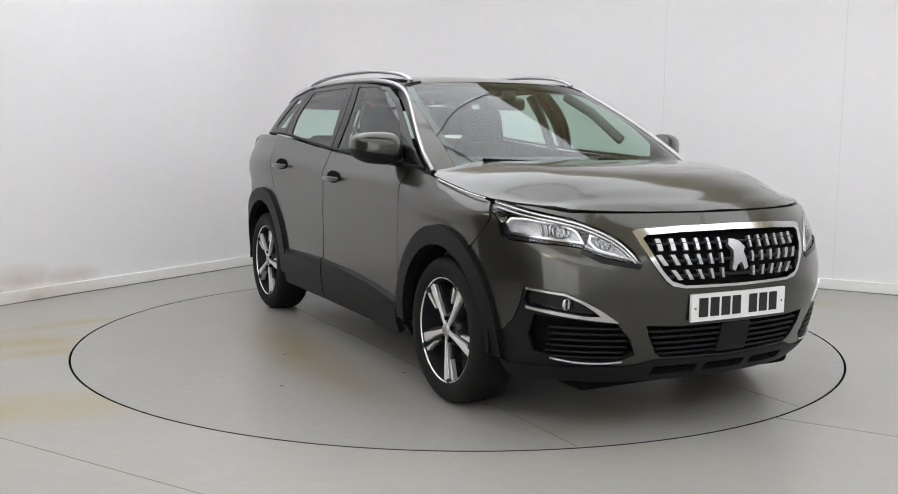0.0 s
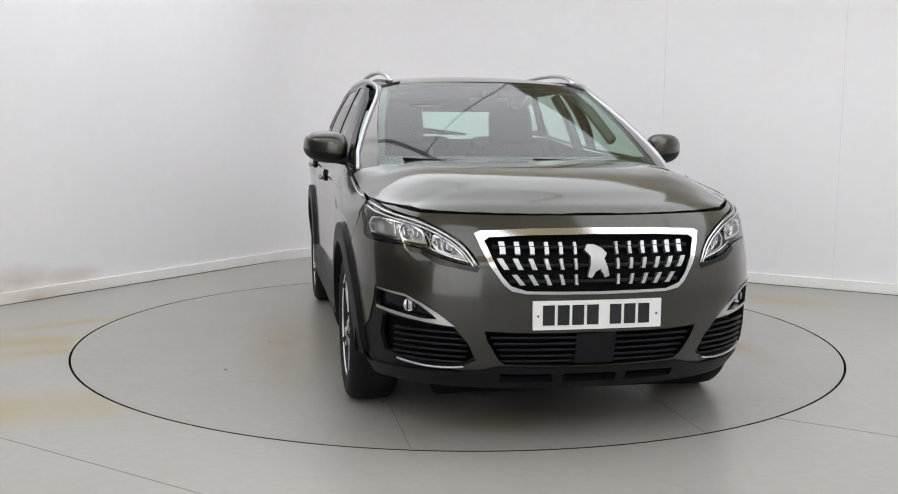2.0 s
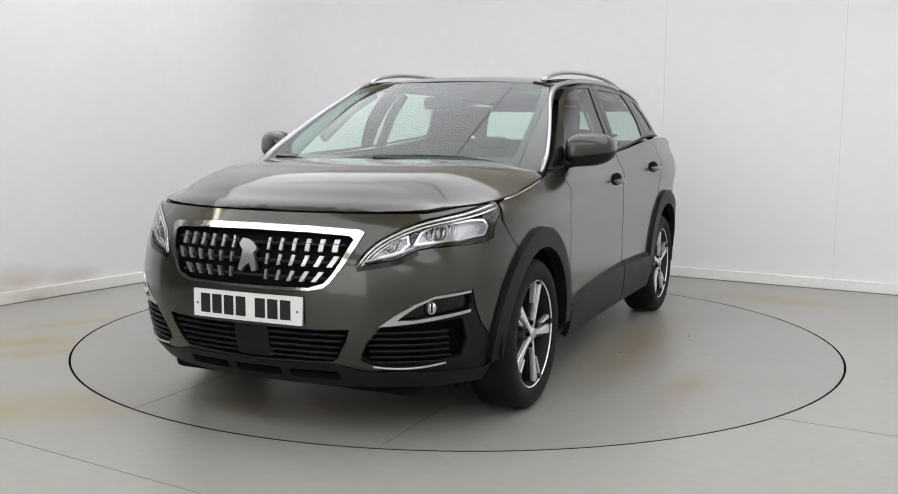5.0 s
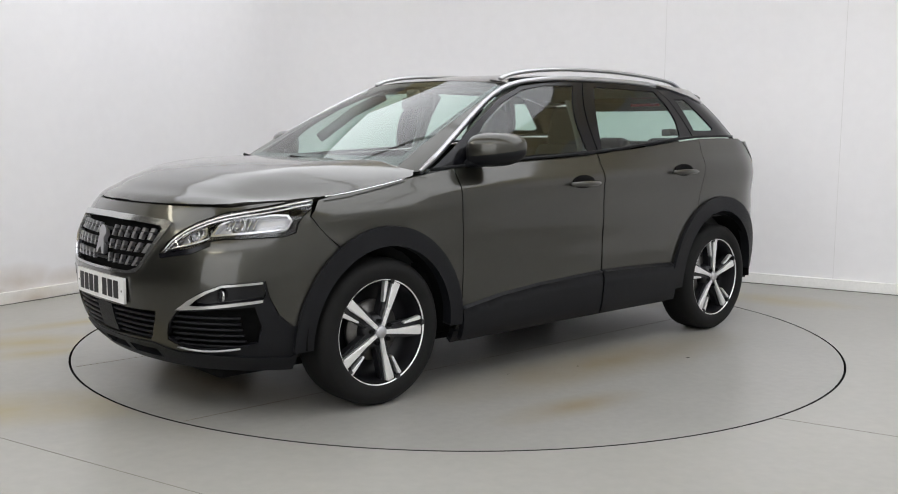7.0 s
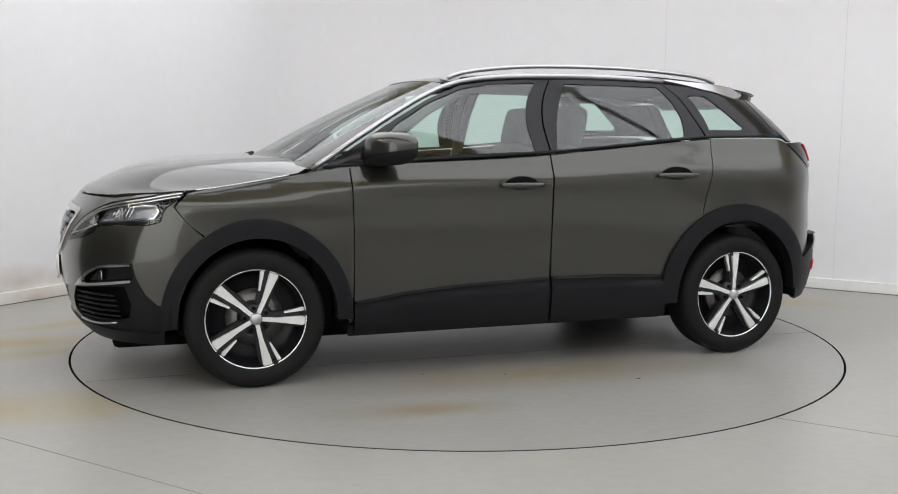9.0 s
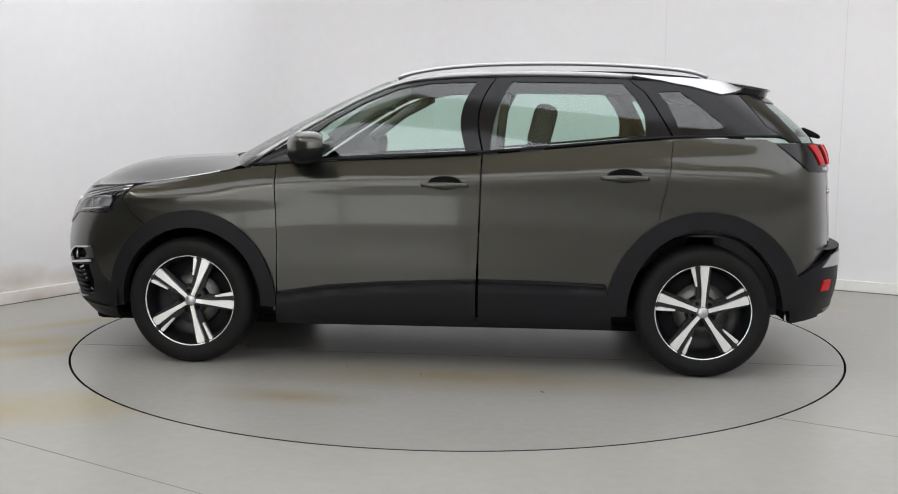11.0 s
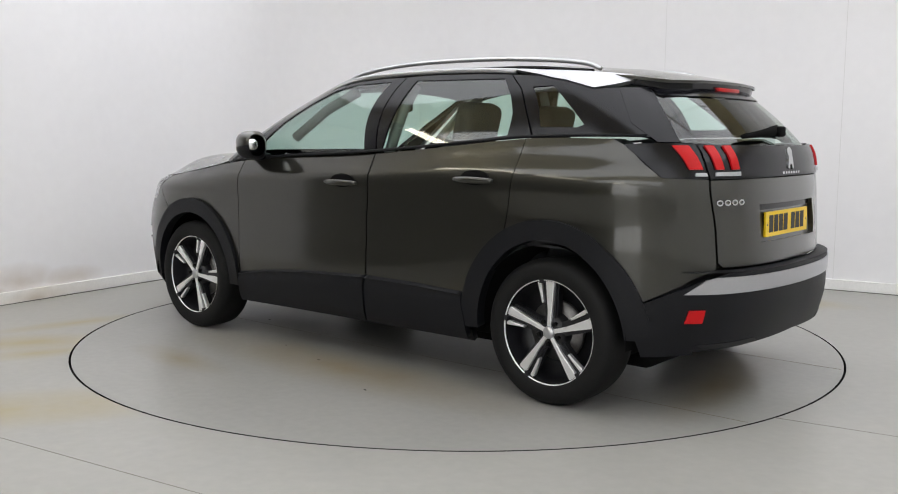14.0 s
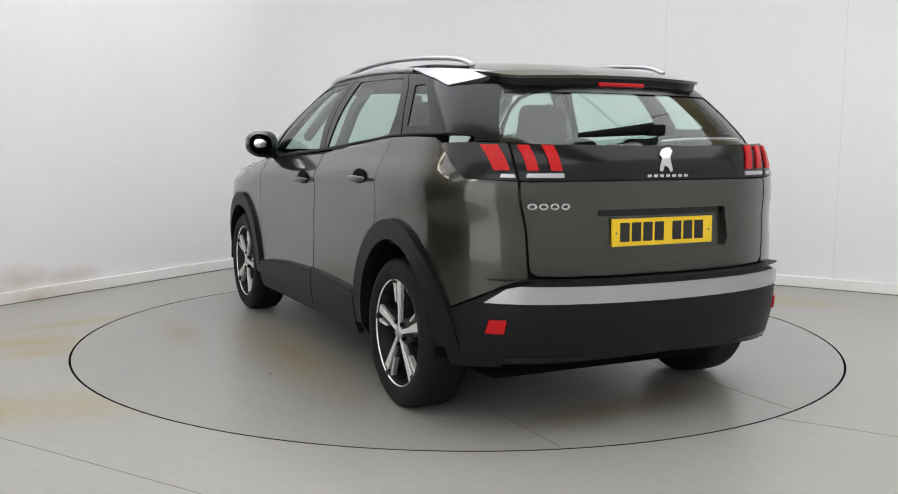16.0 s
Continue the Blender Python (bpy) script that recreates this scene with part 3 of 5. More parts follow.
def wheel(car, x, left, turn):
    """Tyre, barrel, dark spoke web and five machined spokes with a slim edge beside each."""
    w = empty("wheel", pose(x, 0.79 if left else -0.79, WHEEL_Z, 0, 0, 0 if left else 180))
    w.parent = car
    R = 0.338
    part("tyre", lathe([(0.232, 0.085), (0.238, 0.098), (0.252, 0.108), (0.285, 0.113), (0.310, 0.109), (0.322, 0.100), (R - 0.004, 0.085), (R, 0.05), (R, 0.0), (R, -0.05), (R - 0.004, -0.085), (0.31, -0.109), (0.27, -0.112), (0.235, -0.09)], 72), RUBBER, w, "black road tyre")
    part("rim", lathe([(0.2355, 0.088), (0.2375, 0.0985), (0.2405, 0.1015), (0.2440, 0.100), (0.2445, 0.088)], 72), ALLOY, w, "machined alloy rim lip")
    part("barrel", lathe([(0.03, -0.02), (0.12, -0.02), (0.205, -0.03), (0.222, 0.02), (0.232, 0.092)], 48), WHEEL_BLACK, w)
    part("brake_disc", lathe([(0.05, 0.02), (0.14, 0.02), (0.14, 0.0), (0.05, 0.0)], 40), BRAKE, w)
    part("hub", lathe([(0.0, 0.083), (0.05, 0.082), (0.072, 0.072), (0.085, 0.04), (0.085, 0.0)], 32), WHEEL_BLACK, w)
    part("hub_cap", lathe([(0.0, 0.099), (0.022, 0.098), (0.029, 0.092), (0.031, 0.08)], 28), SATIN, w, "silver hub cap")
    for k in range(5):
        a = turn + 72 * k
        # dark web under each spoke
        part("spoke_web", spin_bm(slab([(0.045, -0.03), (0.235, -0.058), (0.240, 0.030), (0.045, 0.03)], 0.03, 0.074, 0.008), a), WHEEL_BLACK, w, smooth=False)
        part("spoke", spin_bm(slab([(0.026, -0.010), (0.10, -0.011), (0.2405, -0.030), (0.2420, 0.018), (0.10, 0.011), (0.026, 0.010)], 0.07, 0.0915, 0.004), a), ALLOY, w, "machined silver spoke", smooth=False)
        part("spoke_edge", spin_bm(slab([(0.130, -0.043), (0.2320, -0.077), (0.2370, -0.056), (0.133, -0.035)], 0.066, 0.0905, 0.003), a), ALLOY, w, smooth=False)
        # dark slot that breaks the bright lip between spoke and edge
        part("lip_slot", spin_bm(slab([(0.222, -0.0545), (0.2425, -0.0565), (0.2455, -0.0315), (0.222, -0.0300)], 0.080, 0.1030, 0.002), a), WHEEL_BLACK, w, smooth=False)
        bm = bmesh.new()
        bmesh.ops.create_cone(bm, cap_ends=True, segments=6, radius1=0.010, radius2=0.009, depth=0.02, matrix=Matrix.Rotation(radians(a + 36), 4, "Y") @ Matrix.Translation((0.054, 0.085, 0)) @ Matrix.Rotation(radians(90), 4, "X"))
        part("wheel_bolt", bm, DARK, w, smooth=False)
    return w


def side_panels(car):
    """Wings, doors, quarters, with their cladding and glass."""
    B = BODY
    crest = curve((-0.9, 0.470), (-0.5, 0.484), (-0.19, 0.486), (0.3, 0.466), (0.6, 0.44), (0.87, 0.40))

    def clad(s, z):
        """The skin with a chamfer along the cladding's top edge."""
        x, y, _ = B(s, z)
        return x, y + math.copysign(0.020 * min(1.0, max(0.0, (crest(x) - z) / 0.045)) - 0.010, y), z
    # front wing
    o = side((1.635, 0.945), (1.5, 0.973), (1.3, 0.998), (1.1, 1.034), (0.99, 1.05), (0.872, 1.065), (0.868, 0.95), (0.858, 0.70), (0.862, 0.50), (0.868, 0.30))
    o += side(*arch_pts(ARCH_X, FRONT_ARCH, 186, 58, 16), (1.63, 0.79), (1.70, 0.88))
    for ob in pair("front_wing", sheet(B, inset(o, GAP), 0.03, thick=0.02), PAINT, car):
        pass
    # front door
    o = side((0.868, 1.066), (0.5, 1.093), (0.1, 1.113), (-0.203, 1.127), (-0.20, 0.9), (-0.19, 0.6), (-0.185, 0.485), (0.3, 0.465), (0.6, 0.44), (0.862, 0.40), (0.858, 0.70), (0.866, 0.95))
    fd = pair("front_door", sheet(B, inset(o, GAP), 0.03, thick=0.02), PAINT, car)
    o = side((0.862, 0.40), (0.6, 0.44), (0.3, 0.465), (-0.185, 0.485), (-0.185, 0.245), (0.3, 0.240), (0.862, 0.235))
    for sg, bm in zip(fd, (lambda b: (b, mirrored(b)))(sheet(clad, inset(o, GAP), 0.022, lift=0.014, thick=0.03))):
        part("door_cladding", bm, CLADDING, sg, "black plastic lower cladding")
    # rear door: cladding again below it
    ra = arch_pts(-AXLE, REAR_ARCH, 58.5, 4, 9)
    o = side((-0.207, 1.127), (-0.5, 1.150), (-0.94, 1.193), (-1.168, 1.212), (-1.150, 1.06), (-1.118, 0.90)) + side(*ra) + side((-0.845, 0.473), (-0.5, 0.485), (-0.195, 0.486), (-0.194, 0.6), (-0.204, 0.9))
    rd = pair("rear_door", sheet(B, inset(o, GAP), 0.03, thick=0.02), PAINT, car)
    o = side((-0.195, 0.485), (-0.5, 0.483), (-0.845, 0.470), (-0.87, 0.36), (-0.885, 0.25), (-0.5, 0.247), (-0.195, 0.245))
    for sg, bm in zip(rd, (lambda b: (b, mirrored(b)))(sheet(clad, inset(o, GAP), 0.022, lift=0.014, thick=0.03))):
        part("door_cladding", bm, CLADDING, sg, "black plastic lower cladding")
    # sill under the doors
    o = side((0.88, 0.27), (-0.88, 0.28), (-0.88, 0.215), (0.88, 0.205))
    pair("sill", sheet(B, o, 0.05, lift=-0.02, thick=0.03), CLADDING, car)
    # rear quarter, up to the tail lamp and the tailgate
    lamp = [B.at_x(-1.68, 1.188), B.at_x(-1.76, 1.12), B.at_x(-1.84, 1.055), B.at_rear(0.642, 1.045)]
    o = side((-1.168, 1.213), (-1.4, 1.218), (-1.62, 1.215)) + lamp + [B.at_rear(0.63, 0.9), B.at_rear(0.612, 0.66), B.at_x(-1.955, 0.625), B.at_x(-1.88, 0.575), B.at_x(-1.79, 0.525)]
    o += side(*arch_pts(-AXLE, REAR_ARCH, 156, 58.5, 14)) + side((-1.118, 0.90), (-1.150, 1.06))
    pair("rear_quarter", sheet(B, inset(o, GAP), 0.03, thick=0.02), PAINT, car)
    # wheel arch trims
    for x0, ro, ri, a0, a1, zb in ((ARCH_X, (0.454, 0.482), (0.376, 0.394), 182, -4, 0.0), (-AXLE, (0.490, 0.514), (0.385, 0.424), 177, -3, 0.0)):
        outer, inner = arch_pts(x0, ro, a0, a1, 36), arch_pts(x0, ri, a0, a1, 36)
        o = side(*outer, *inner[::-1])
        bm = sheet(B, o, 0.035, lift=0.020, thick=0.055)
        pair("wheel_arch_trim", bm, CLADDING, car, "black plastic wheel arch trim")
    # inner wheel housings
    for x0 in (AXLE, -AXLE):
        bm = bmesh.new()
        n = 28
        rows = [[bm.verts.new((x0 + r * math.cos(a), y, WHEEL_Z + r * math.sin(a))) for a in [math.radians(-4 + 188 * i / n) for i in range(n + 1)]] for r, y in ((0.40, 0.89), (0.40, 0.52), (0.02, 0.52))]
        for r0, r1 in zip(rows[:-1], rows[1:]):
            for i in range(n):
                bm.faces.new([r0[i], r0[i + 1], r1[i + 1], r1[i]])
        pair("wheel_housing", bm, DARK, car)
    # bright waist strip from lamp to pillar
    path = [(x, BODY(*BODY.at_x(x, belt(x) - 0.012))[1] + 0.004, belt(x) + 0.002) for x in np.linspace(1.61, 1.17, 12)]
    pair("wing_strip", sweep(path, oval(0.004, 0.0035)), CHROME, car, "thin chrome strip on the wing")
    # door handles, each over a raised dark oval painted as its recess's shade
    for (door_l, door_r), xc, zc in ((fd, -0.02, 0.972), (rd, -0.925, 1.018)):
        y0 = BODY(*BODY.at_x(xc, zc))[1]
        dish_shade = sheet(B, [B.at_x(xc + 0.086 * math.cos(a), zc + 0.007 + 0.034 * math.sin(a)) for a in np.linspace(0, 2 * math.pi, 25)[:-1]], 0.015, lift=0.009, thick=0.010)
        bar = sweep([(xc + 0.118 - 0.236 * t, BODY(*BODY.at_x(xc + 0.118 - 0.236 * t, zc))[1] + 0.004 + 0.034 * math.sin(math.pi * min(1, max(0, 0.08 + 0.84 * t))) ** 0.6, zc - 0.003) for t in np.linspace(0, 1, 14)], lambda t: oval(0.009, 0.006 + 0.0095 * math.sin(math.pi * (0.1 + 0.8 * t)) ** 0.7, 12))
        for d, a, b in ((door_l, dish_shade, bar), (door_r, mirrored(dish_shade), mirrored(bar))):
            part("handle_recess_shade", a, DARK, d)
            part("door_handle", b, PAINT, d, "paint-coloured pull handle")


def cabin(car):
    C = CABIN

    def cs(*pts):
        return [C.at_x(x, z) for x, z in pts]
    top = [(1.052, 1.052), (0.83, 1.197), (0.62, 1.325), (0.42, 1.435), (0.25, 1.503), (0.08, 1.528), (-0.1, 1.541), (-0.42, 1.549), (-0.75, 1.545), (-0.97, 1.532)]
    low = [(0.99, 1.062), (0.86, 1.073), (0.5, 1.10), (-0.2, 1.135), (-0.94, 1.203), (-1.17, 1.222)]
    topi = [(x - 0.012, z - 0.020) for x, z in top]
    front_glass = [(0.79, 1.094), (0.60, 1.285), (0.42, 1.392), (0.24, 1.465), (0.08, 1.492), (-0.175, 1.502), (-0.122, 1.142), (0.4, 1.118)]
    rear_glass = [(-0.352, 1.503), (-0.92, 1.497), (-0.985, 1.42), (-1.03, 1.33), (-1.03, 1.225), (-0.94, 1.212), (-0.245, 1.148)]
    quarter_glass = [(-1.10, 1.452), (-1.21, 1.456), (-1.43, 1.275), (-1.40, 1.262), (-1.20, 1.262)]
    # dark pillars and window frames
    o = cs(*topi[:7], (-0.268, 1.523), (-0.207, 1.137), (0.5, 1.102), (0.86, 1.075))
    pair("front_window_frame", sheet(C, inset(o, 0.002), 0.035, holes=[cs(*front_glass)], thick=0.012), GLOSS_BLACK, car, "gloss black door frame and pillar")
    o = cs((-0.272, 1.523), (-0.42, 1.529), (-0.75, 1.526), (-0.95, 1.517), (-1.03, 1.45), (-1.10, 1.34), (-1.165, 1.222), (-0.94, 1.206), (-0.211, 1.137))
    pair("rear_window_frame", sheet(C, inset(o, 0.002), 0.035, holes=[cs(*rear_glass)], thick=0.012), GLOSS_BLACK, car, "gloss black rear door frame")
    wedge = [(-0.97, 1.519), (-1.12, 1.505), (-1.27, 1.475), (-1.43, 1.435), (-1.50, 1.455)]
    o = cs((-0.955, 1.516), *wedge[1:4]) + [C.at_x(-1.47, 1.442), C.at_rear(0.58, 1.44), C.at_rear(0.655, 1.32), C.at_rear(0.715, 1.215), C.at_x(-1.70, 1.225), C.at_x(-1.172, 1.223), C.at_x(-1.105, 1.34), C.at_x(-1.035, 1.45)]
    pair("quarter_trim", sheet(C, inset(o, 0.002), 0.035, holes=[cs(*quarter_glass)], thick=0.012), GLOSS_BLACK, car, "gloss black rear pillar trim")
    for nm, g in (("front_side_window", front_glass), ("rear_side_window", rear_glass), ("quarter_window", quarter_glass)):
        pair(nm, sheet(C, cs(*g), 0.06, lift=-0.004, thick=0), GLASS, car, "greenish tinted side glass")
    for a, b in (((-0.270, 1.523), (-0.209, 1.137)), ((-0.955, 1.516), (-1.035, 1.45)), ((-1.035, 1.45), (-1.105, 1.34)), ((-1.105, 1.34), (-1.170, 1.222))):
        o = cs((a[0] + 0.022, a[1]), (a[0] - 0.022, a[1]), (b[0] - 0.022, b[1]), (b[0] + 0.022, b[1]))
        pair("door_seal", sheet(C, o, 0.04, lift=-0.013, thick=0), DARK, car, "black rubber door seal")
    # bright window surround, from mirror foot over the doors into the silver wedge
    path = [C(*C.at_x(x, z)) for x, z in soften(top, 2, False)]
    pair("window_surround", sweep(path, lambda t: [(-0.006, -0.013), (0.010, -0.013), (0.010, 0.012), (-0.006, 0.012)]), SATIN, car, "satin silver window surround")
    o = cs((-0.95, 1.538), (-1.12, 1.508), (-1.27, 1.478), (-1.42, 1.437), (-1.50, 1.452), (-1.57, 1.480), (-1.53, 1.498), (-1.40, 1.511), (-1.2, 1.525), (-1.0, 1.538))
    pair("silver_wedge", sheet(C, o, 0.05, lift=0.007, thick=0.02), SATIN, car, "satin silver wedge on the rear pillar")
    # lower waist moulding
    path = [C(*C.at_x(x, z + 0.0)) for x, z in soften([(1.0, 1.062)] + low[1:] + [(-1.45, 1.228), (-1.72, 1.228)], 2, False)]
    pair("waist_moulding", sweep(path, [(-0.004, -0.007), (0.008, -0.007), (0.008, 0.007), (-0.004, 0.007)]), CLADDING, car)
    # windscreen, its pillars and the roof
    edge = [(0.715, 1.075), (0.70, 1.15), (0.672, 1.28), (0.635, 1.40), (0.588, 1.505)]
    o = [C.at_front(y, z) for y, z in edge] + [C.at_front(0.3, 1.517), C.at_front(0.0001, 1.520), C.at_front(-0.3, 1.517)] + [C.at_front(-y, z) for y, z in edge[::-1]] + [C.at_front(-0.4, 1.072), C.at_front(0.0001, 1.075), C.at_front(0.4, 1.072)]
    part("windscreen", sheet(C, o, 0.06, lift=-0.002, thick=0), GLASS, car, "greenish tinted windscreen")
    o = [C.at_front(y + 0.002, z) for y, z in edge] + [C.at_x(0.30, 1.522)] + cs(*top[4:5], *top[3::-1]) + [C.at_front(0.745, 1.05)]
    pair("windscreen_pillar", sheet(C, o, 0.05, thick=0.015), PAINT, car)
    o = [C.at_front(y, z) for y, z in edge]
    inner = [C.at_front(y - 0.03, z) for y, z in edge]
    pair("screen_band", sheet(C, o + inner[::-1], 0.05, lift=-0.006, thick=0), GLOSS_BLACK, car, "black printed screen edge")
    o = [C.at_front(y, 1.085) for y in np.linspace(0.70, -0.70, 15)] + [C.at_front(y, 1.125) for y in np.linspace(-0.69, 0.69, 15)]
    part("screen_foot", sheet(C, o, 0.05, lift=-0.006, thick=0), GLOSS_BLACK, car, "black printed lower screen edge")
    front_edge = [(0.402 - 0.10 * (abs(y) / 0.6) ** 2.2, y) for y in np.linspace(-0.60, 0.60, 17)]
    o = front_edge + [(0.12, 0.628), (-0.4, 0.642), (-1.0, 0.632), (-1.33, 0.610)] + [(-1.37, 0.3), (-1.38, 0), (-1.37, -0.3), (-1.33, -0.610), (-1.0, -0.632), (-0.4, -0.642), (0.12, -0.628)]
    part("roof", sheet(roof, o, 0.07, thick=0.03), PAINT, car)
    o = [(0.37, 0.55), (-0.4, 0.60), (-1.4, 0.57), (-1.5, 0), (-1.4, -0.57), (-0.4, -0.60), (0.37, -0.55)]
    part("headliner", sheet(roof, o, 0.1, lift=-0.05, thick=0.0), LINER, car, "grey cloth headliner")
    # tail spoiler
    o = [(-1.335, 0.610), (-1.45, 0.59), (-1.56, 0.56), (-1.64, 0.53), (-1.70, 0.48), (-1.745, 0.35), (-1.765, 0.18), (-1.772, 0)]
    o = o + [(x, -y) for x, y in o[::-1][1:]] + [(-1.374, -0.3), (-1.384, 0), (-1.374, 0.3)]
    sp = part("spoiler", sheet(roof, inset(o, 0.002), 0.06, lift=0.002, thick=0.013), PAINT, car, "paint-coloured roof spoiler")
    part("spoiler_underside", sheet(roof, inset(o, 0.012), 0.08, lift=-0.013, thick=0.030), GLOSS_BLACK, sp)
    part("brake_light", box_bm((-1.765, -0.12, 1.437), (-1.73, 0.12, 1.455), 0.004), RED, sp, "red high brake light")
    # rear window
    e2 = [(0.655, 1.20), (0.625, 1.28), (0.575, 1.37), (0.525, 1.44)]
    ol = [C.at_rear(y, z) for y, z in e2] + [C.at_rear(0.3, 1.452), (C.total - 1e-4, 1.455)]
    full = lambda s, z: C(s, z) if s <= C.total else (lambda q: (q[0], -q[1], q[2]))(C(2 * C.total - s, z))
    bottom = [C.at_rear(0.4, 1.185), (C.total - 1e-4, 1.183)]
    o = ol + [(2 * C.total - s, z) for s, z in ol[::-1][1:]] + [(2 * C.total - s, z) for s, z in bottom] + bottom[::-1][1:]
    part("rear_window", sheet(full, o, 0.06, lift=-0.002, thick=0), GLASS, car, "greenish tinted tailgate glass")
    o = [C.at_rear(y, 1.405) for y in np.linspace(0.54, 0.02, 9)] + [(2 * C.total - C.at_rear(y, 1.405)[0], 1.405) for y in np.linspace(0.02, 0.54, 9)]
    o += [(2 * C.total - C.at_rear(y, 1.462)[0], 1.462) for y in np.linspace(0.51, 0.02, 9)] + [C.at_rear(y, 1.462) for y in np.linspace(0.02, 0.51, 9)]
    part("spoiler_skirt", sheet(full, o, 0.05, lift=0.003, thick=0.004), GLOSS_BLACK, sp, "black skirt under the spoiler")
    e3 = [(y + 0.10, z) for y, z in e2]
    e3[0] = (0.72, 1.20)
    o = [C.at_rear(y, z) for y, z in e2] + [C.at_rear(y, z) for y, z in e3[::-1]]
    pair("rear_window_border", sheet(C, o, 0.05, lift=0.002, thick=0.01), GLOSS_BLACK, car)
    # roof rails
    path = [(x, 0.565 - 0.03 * ((x + 0.5) / 0.9) ** 2, z) for x, z in soften([(0.27, 1.525), (0.20, 1.555), (0.0, 1.585), (-0.3, 1.603), (-0.75, 1.604), (-1.1, 1.586), (-1.30, 1.565), (-1.37, 1.535)], 3, False)]
    pair("roof_rail", sweep(path, oval(0.016, 0.011, 12)), SATIN, car, "satin silver roof rail")
    path = [(x, 0.56 - 0.03 * ((x + 0.5) / 0.9) ** 2, roof_mid(x) - 0.03) for x in np.linspace(0.2, -1.33, 24)]
    pair("rail_seat", sweep(path, oval(0.012, 0.008, 8)), GLOSS_BLACK, car)


def front_end(car):
    B = BODY

    def fr(*pts):
        return [B.at_front(y, z) for y, z in pts]

    def both(pts):
        """Half outline from the middle outwards, closed over the right side."""
        return pts + [(-s, z) for s, z in pts[::-1] if abs(s) > 1e-3]
    # bonnet
    lip = [(hood_front(y)[0], y, hood_front(y)[1]) for y in (0.0001, 0.12, 0.24, 0.36, 0.48, 0.58, 0.65)]
    half = [(2.148, 0.0)] + [(x, y) for x, y, z in lip[1:]]
    half += [(x, BODY(*BODY.at_x(x, belt(x) - 0.004))[1] - 0.003) for x in (1.84, 1.76, 1.62, 1.45, 1.25, 1.12)] + [(1.055, 0.775), (1.10, 0.68), (1.19, 0.5), (1.245, 0.25), (1.262, 0.0)]
    o = half + [(x, -y) for x, y in half[-2:0:-1]]
    part("bonnet", sheet(hood, inset(o[::-1], 0.003), 0.022, thick=0.025), PAINT, car, "metallic bonnet with two raised ridges")
    # cowl below the windscreen
    o = [(1.30, -0.70), (1.30, 0.70), (1.06, 0.76), (1.03, 0.72), (1.12, 0.5), (1.17, 0), (1.12, -0.5), (1.03, -0.72), (1.06, -0.76)]
    part("cowl", sheet(lambda x, y: (x, y, hood_mid(x) - 0.05 - 0.05 * (abs(y) / 0.8) ** 2), o, 0.08, thick=0), DARK, car)
    for y0, y1 in ((0.62, 0.02), (-0.02, -0.60)):
        path = [Vector(CABIN(*CABIN.at_front(y0 + (y1 - y0) * t + 1e-4, 1.070 + 0.022 * t))) + Vector((0.02, 0, 0.014)) for t in np.linspace(0, 1, 14)]
        part("wiper", sweep(path, oval(0.007, 0.008, 8)), DARK, car, "black windscreen wiper")
    # grille outline, lamps and intakes as openings of the bumper skin
    grille = [(0.0001, 0.866), (0.25, 0.862), (0.44, 0.852), (0.462, 0.842), (0.445, 0.795), (0.41, 0.72), (0.365, 0.655), (0.335, 0.632), (0.28, 0.622), (0.0001, 0.619)]
    lamp = fr((0.452, 0.722), (0.475, 0.765), (0.515, 0.812), (0.58, 0.855), (0.66, 0.893)) + side((1.83, 0.922), (1.72, 0.942), (1.645, 0.953), (1.685, 0.915), (1.735, 0.88), (1.755, 0.85), (1.765, 0.815), (1.81, 0.80)) + fr((0.70, 0.79), (0.655, 0.782), (0.60, 0.752), (0.53, 0.735))
    fog = fr((0.545, 0.492), (0.60, 0.535), (0.66, 0.572), (0.72, 0.600)) + side((1.90, 0.612), (1.885, 0.56), (1.90, 0.528)) + fr((0.70, 0.512), (0.62, 0.498))
    intake = fr((0.545, 0.487), (0.62, 0.492), (0.70, 0.503)) + side((1.93, 0.515), (1.90, 0.42), (1.91, 0.345)) + fr((0.70, 0.325), (0.60, 0.315), (0.50, 0.325), (0.46, 0.36), (0.49, 0.42))
    lower = [(0.0001, 0.468), (0.30, 0.468), (0.435, 0.474), (0.42, 0.43), (0.375, 0.355), (0.35, 0.335), (0.0001, 0.325)]
    gr, lw = fr(*grille), fr(*lower)
    flip = lambda pts: [(-s, z) for s, z in pts]
    top = fr(*[(y, z - 0.004) for x, y, z in lip])
    skirt_in = side(*[q for q in arch_pts(ARCH_X, FRONT_ARCH, 57, 10, 8)])
    half = top + side((1.84, belt(1.84) - 0.006), (1.72, belt(1.72) - 0.006)) + side((1.66, 0.942), (1.705, 0.88), (1.63, 0.79)) + skirt_in
    half += side((1.785, 0.42), (1.84, 0.47), (1.88, 0.55), (1.895, 0.62)) + fr((0.72, 0.605), (0.64, 0.565), (0.56, 0.50)) + fr((0.49, 0.42), (0.46, 0.35), (0.52, 0.318), (0.56, 0.31), (0.50, 0.298), (0.44, 0.305), (0.37, 0.325), (0.0001, 0.318))
    # body-coloured bumper skin: outer rim with grille, lamp and lower intake cut through
    o = both(half)
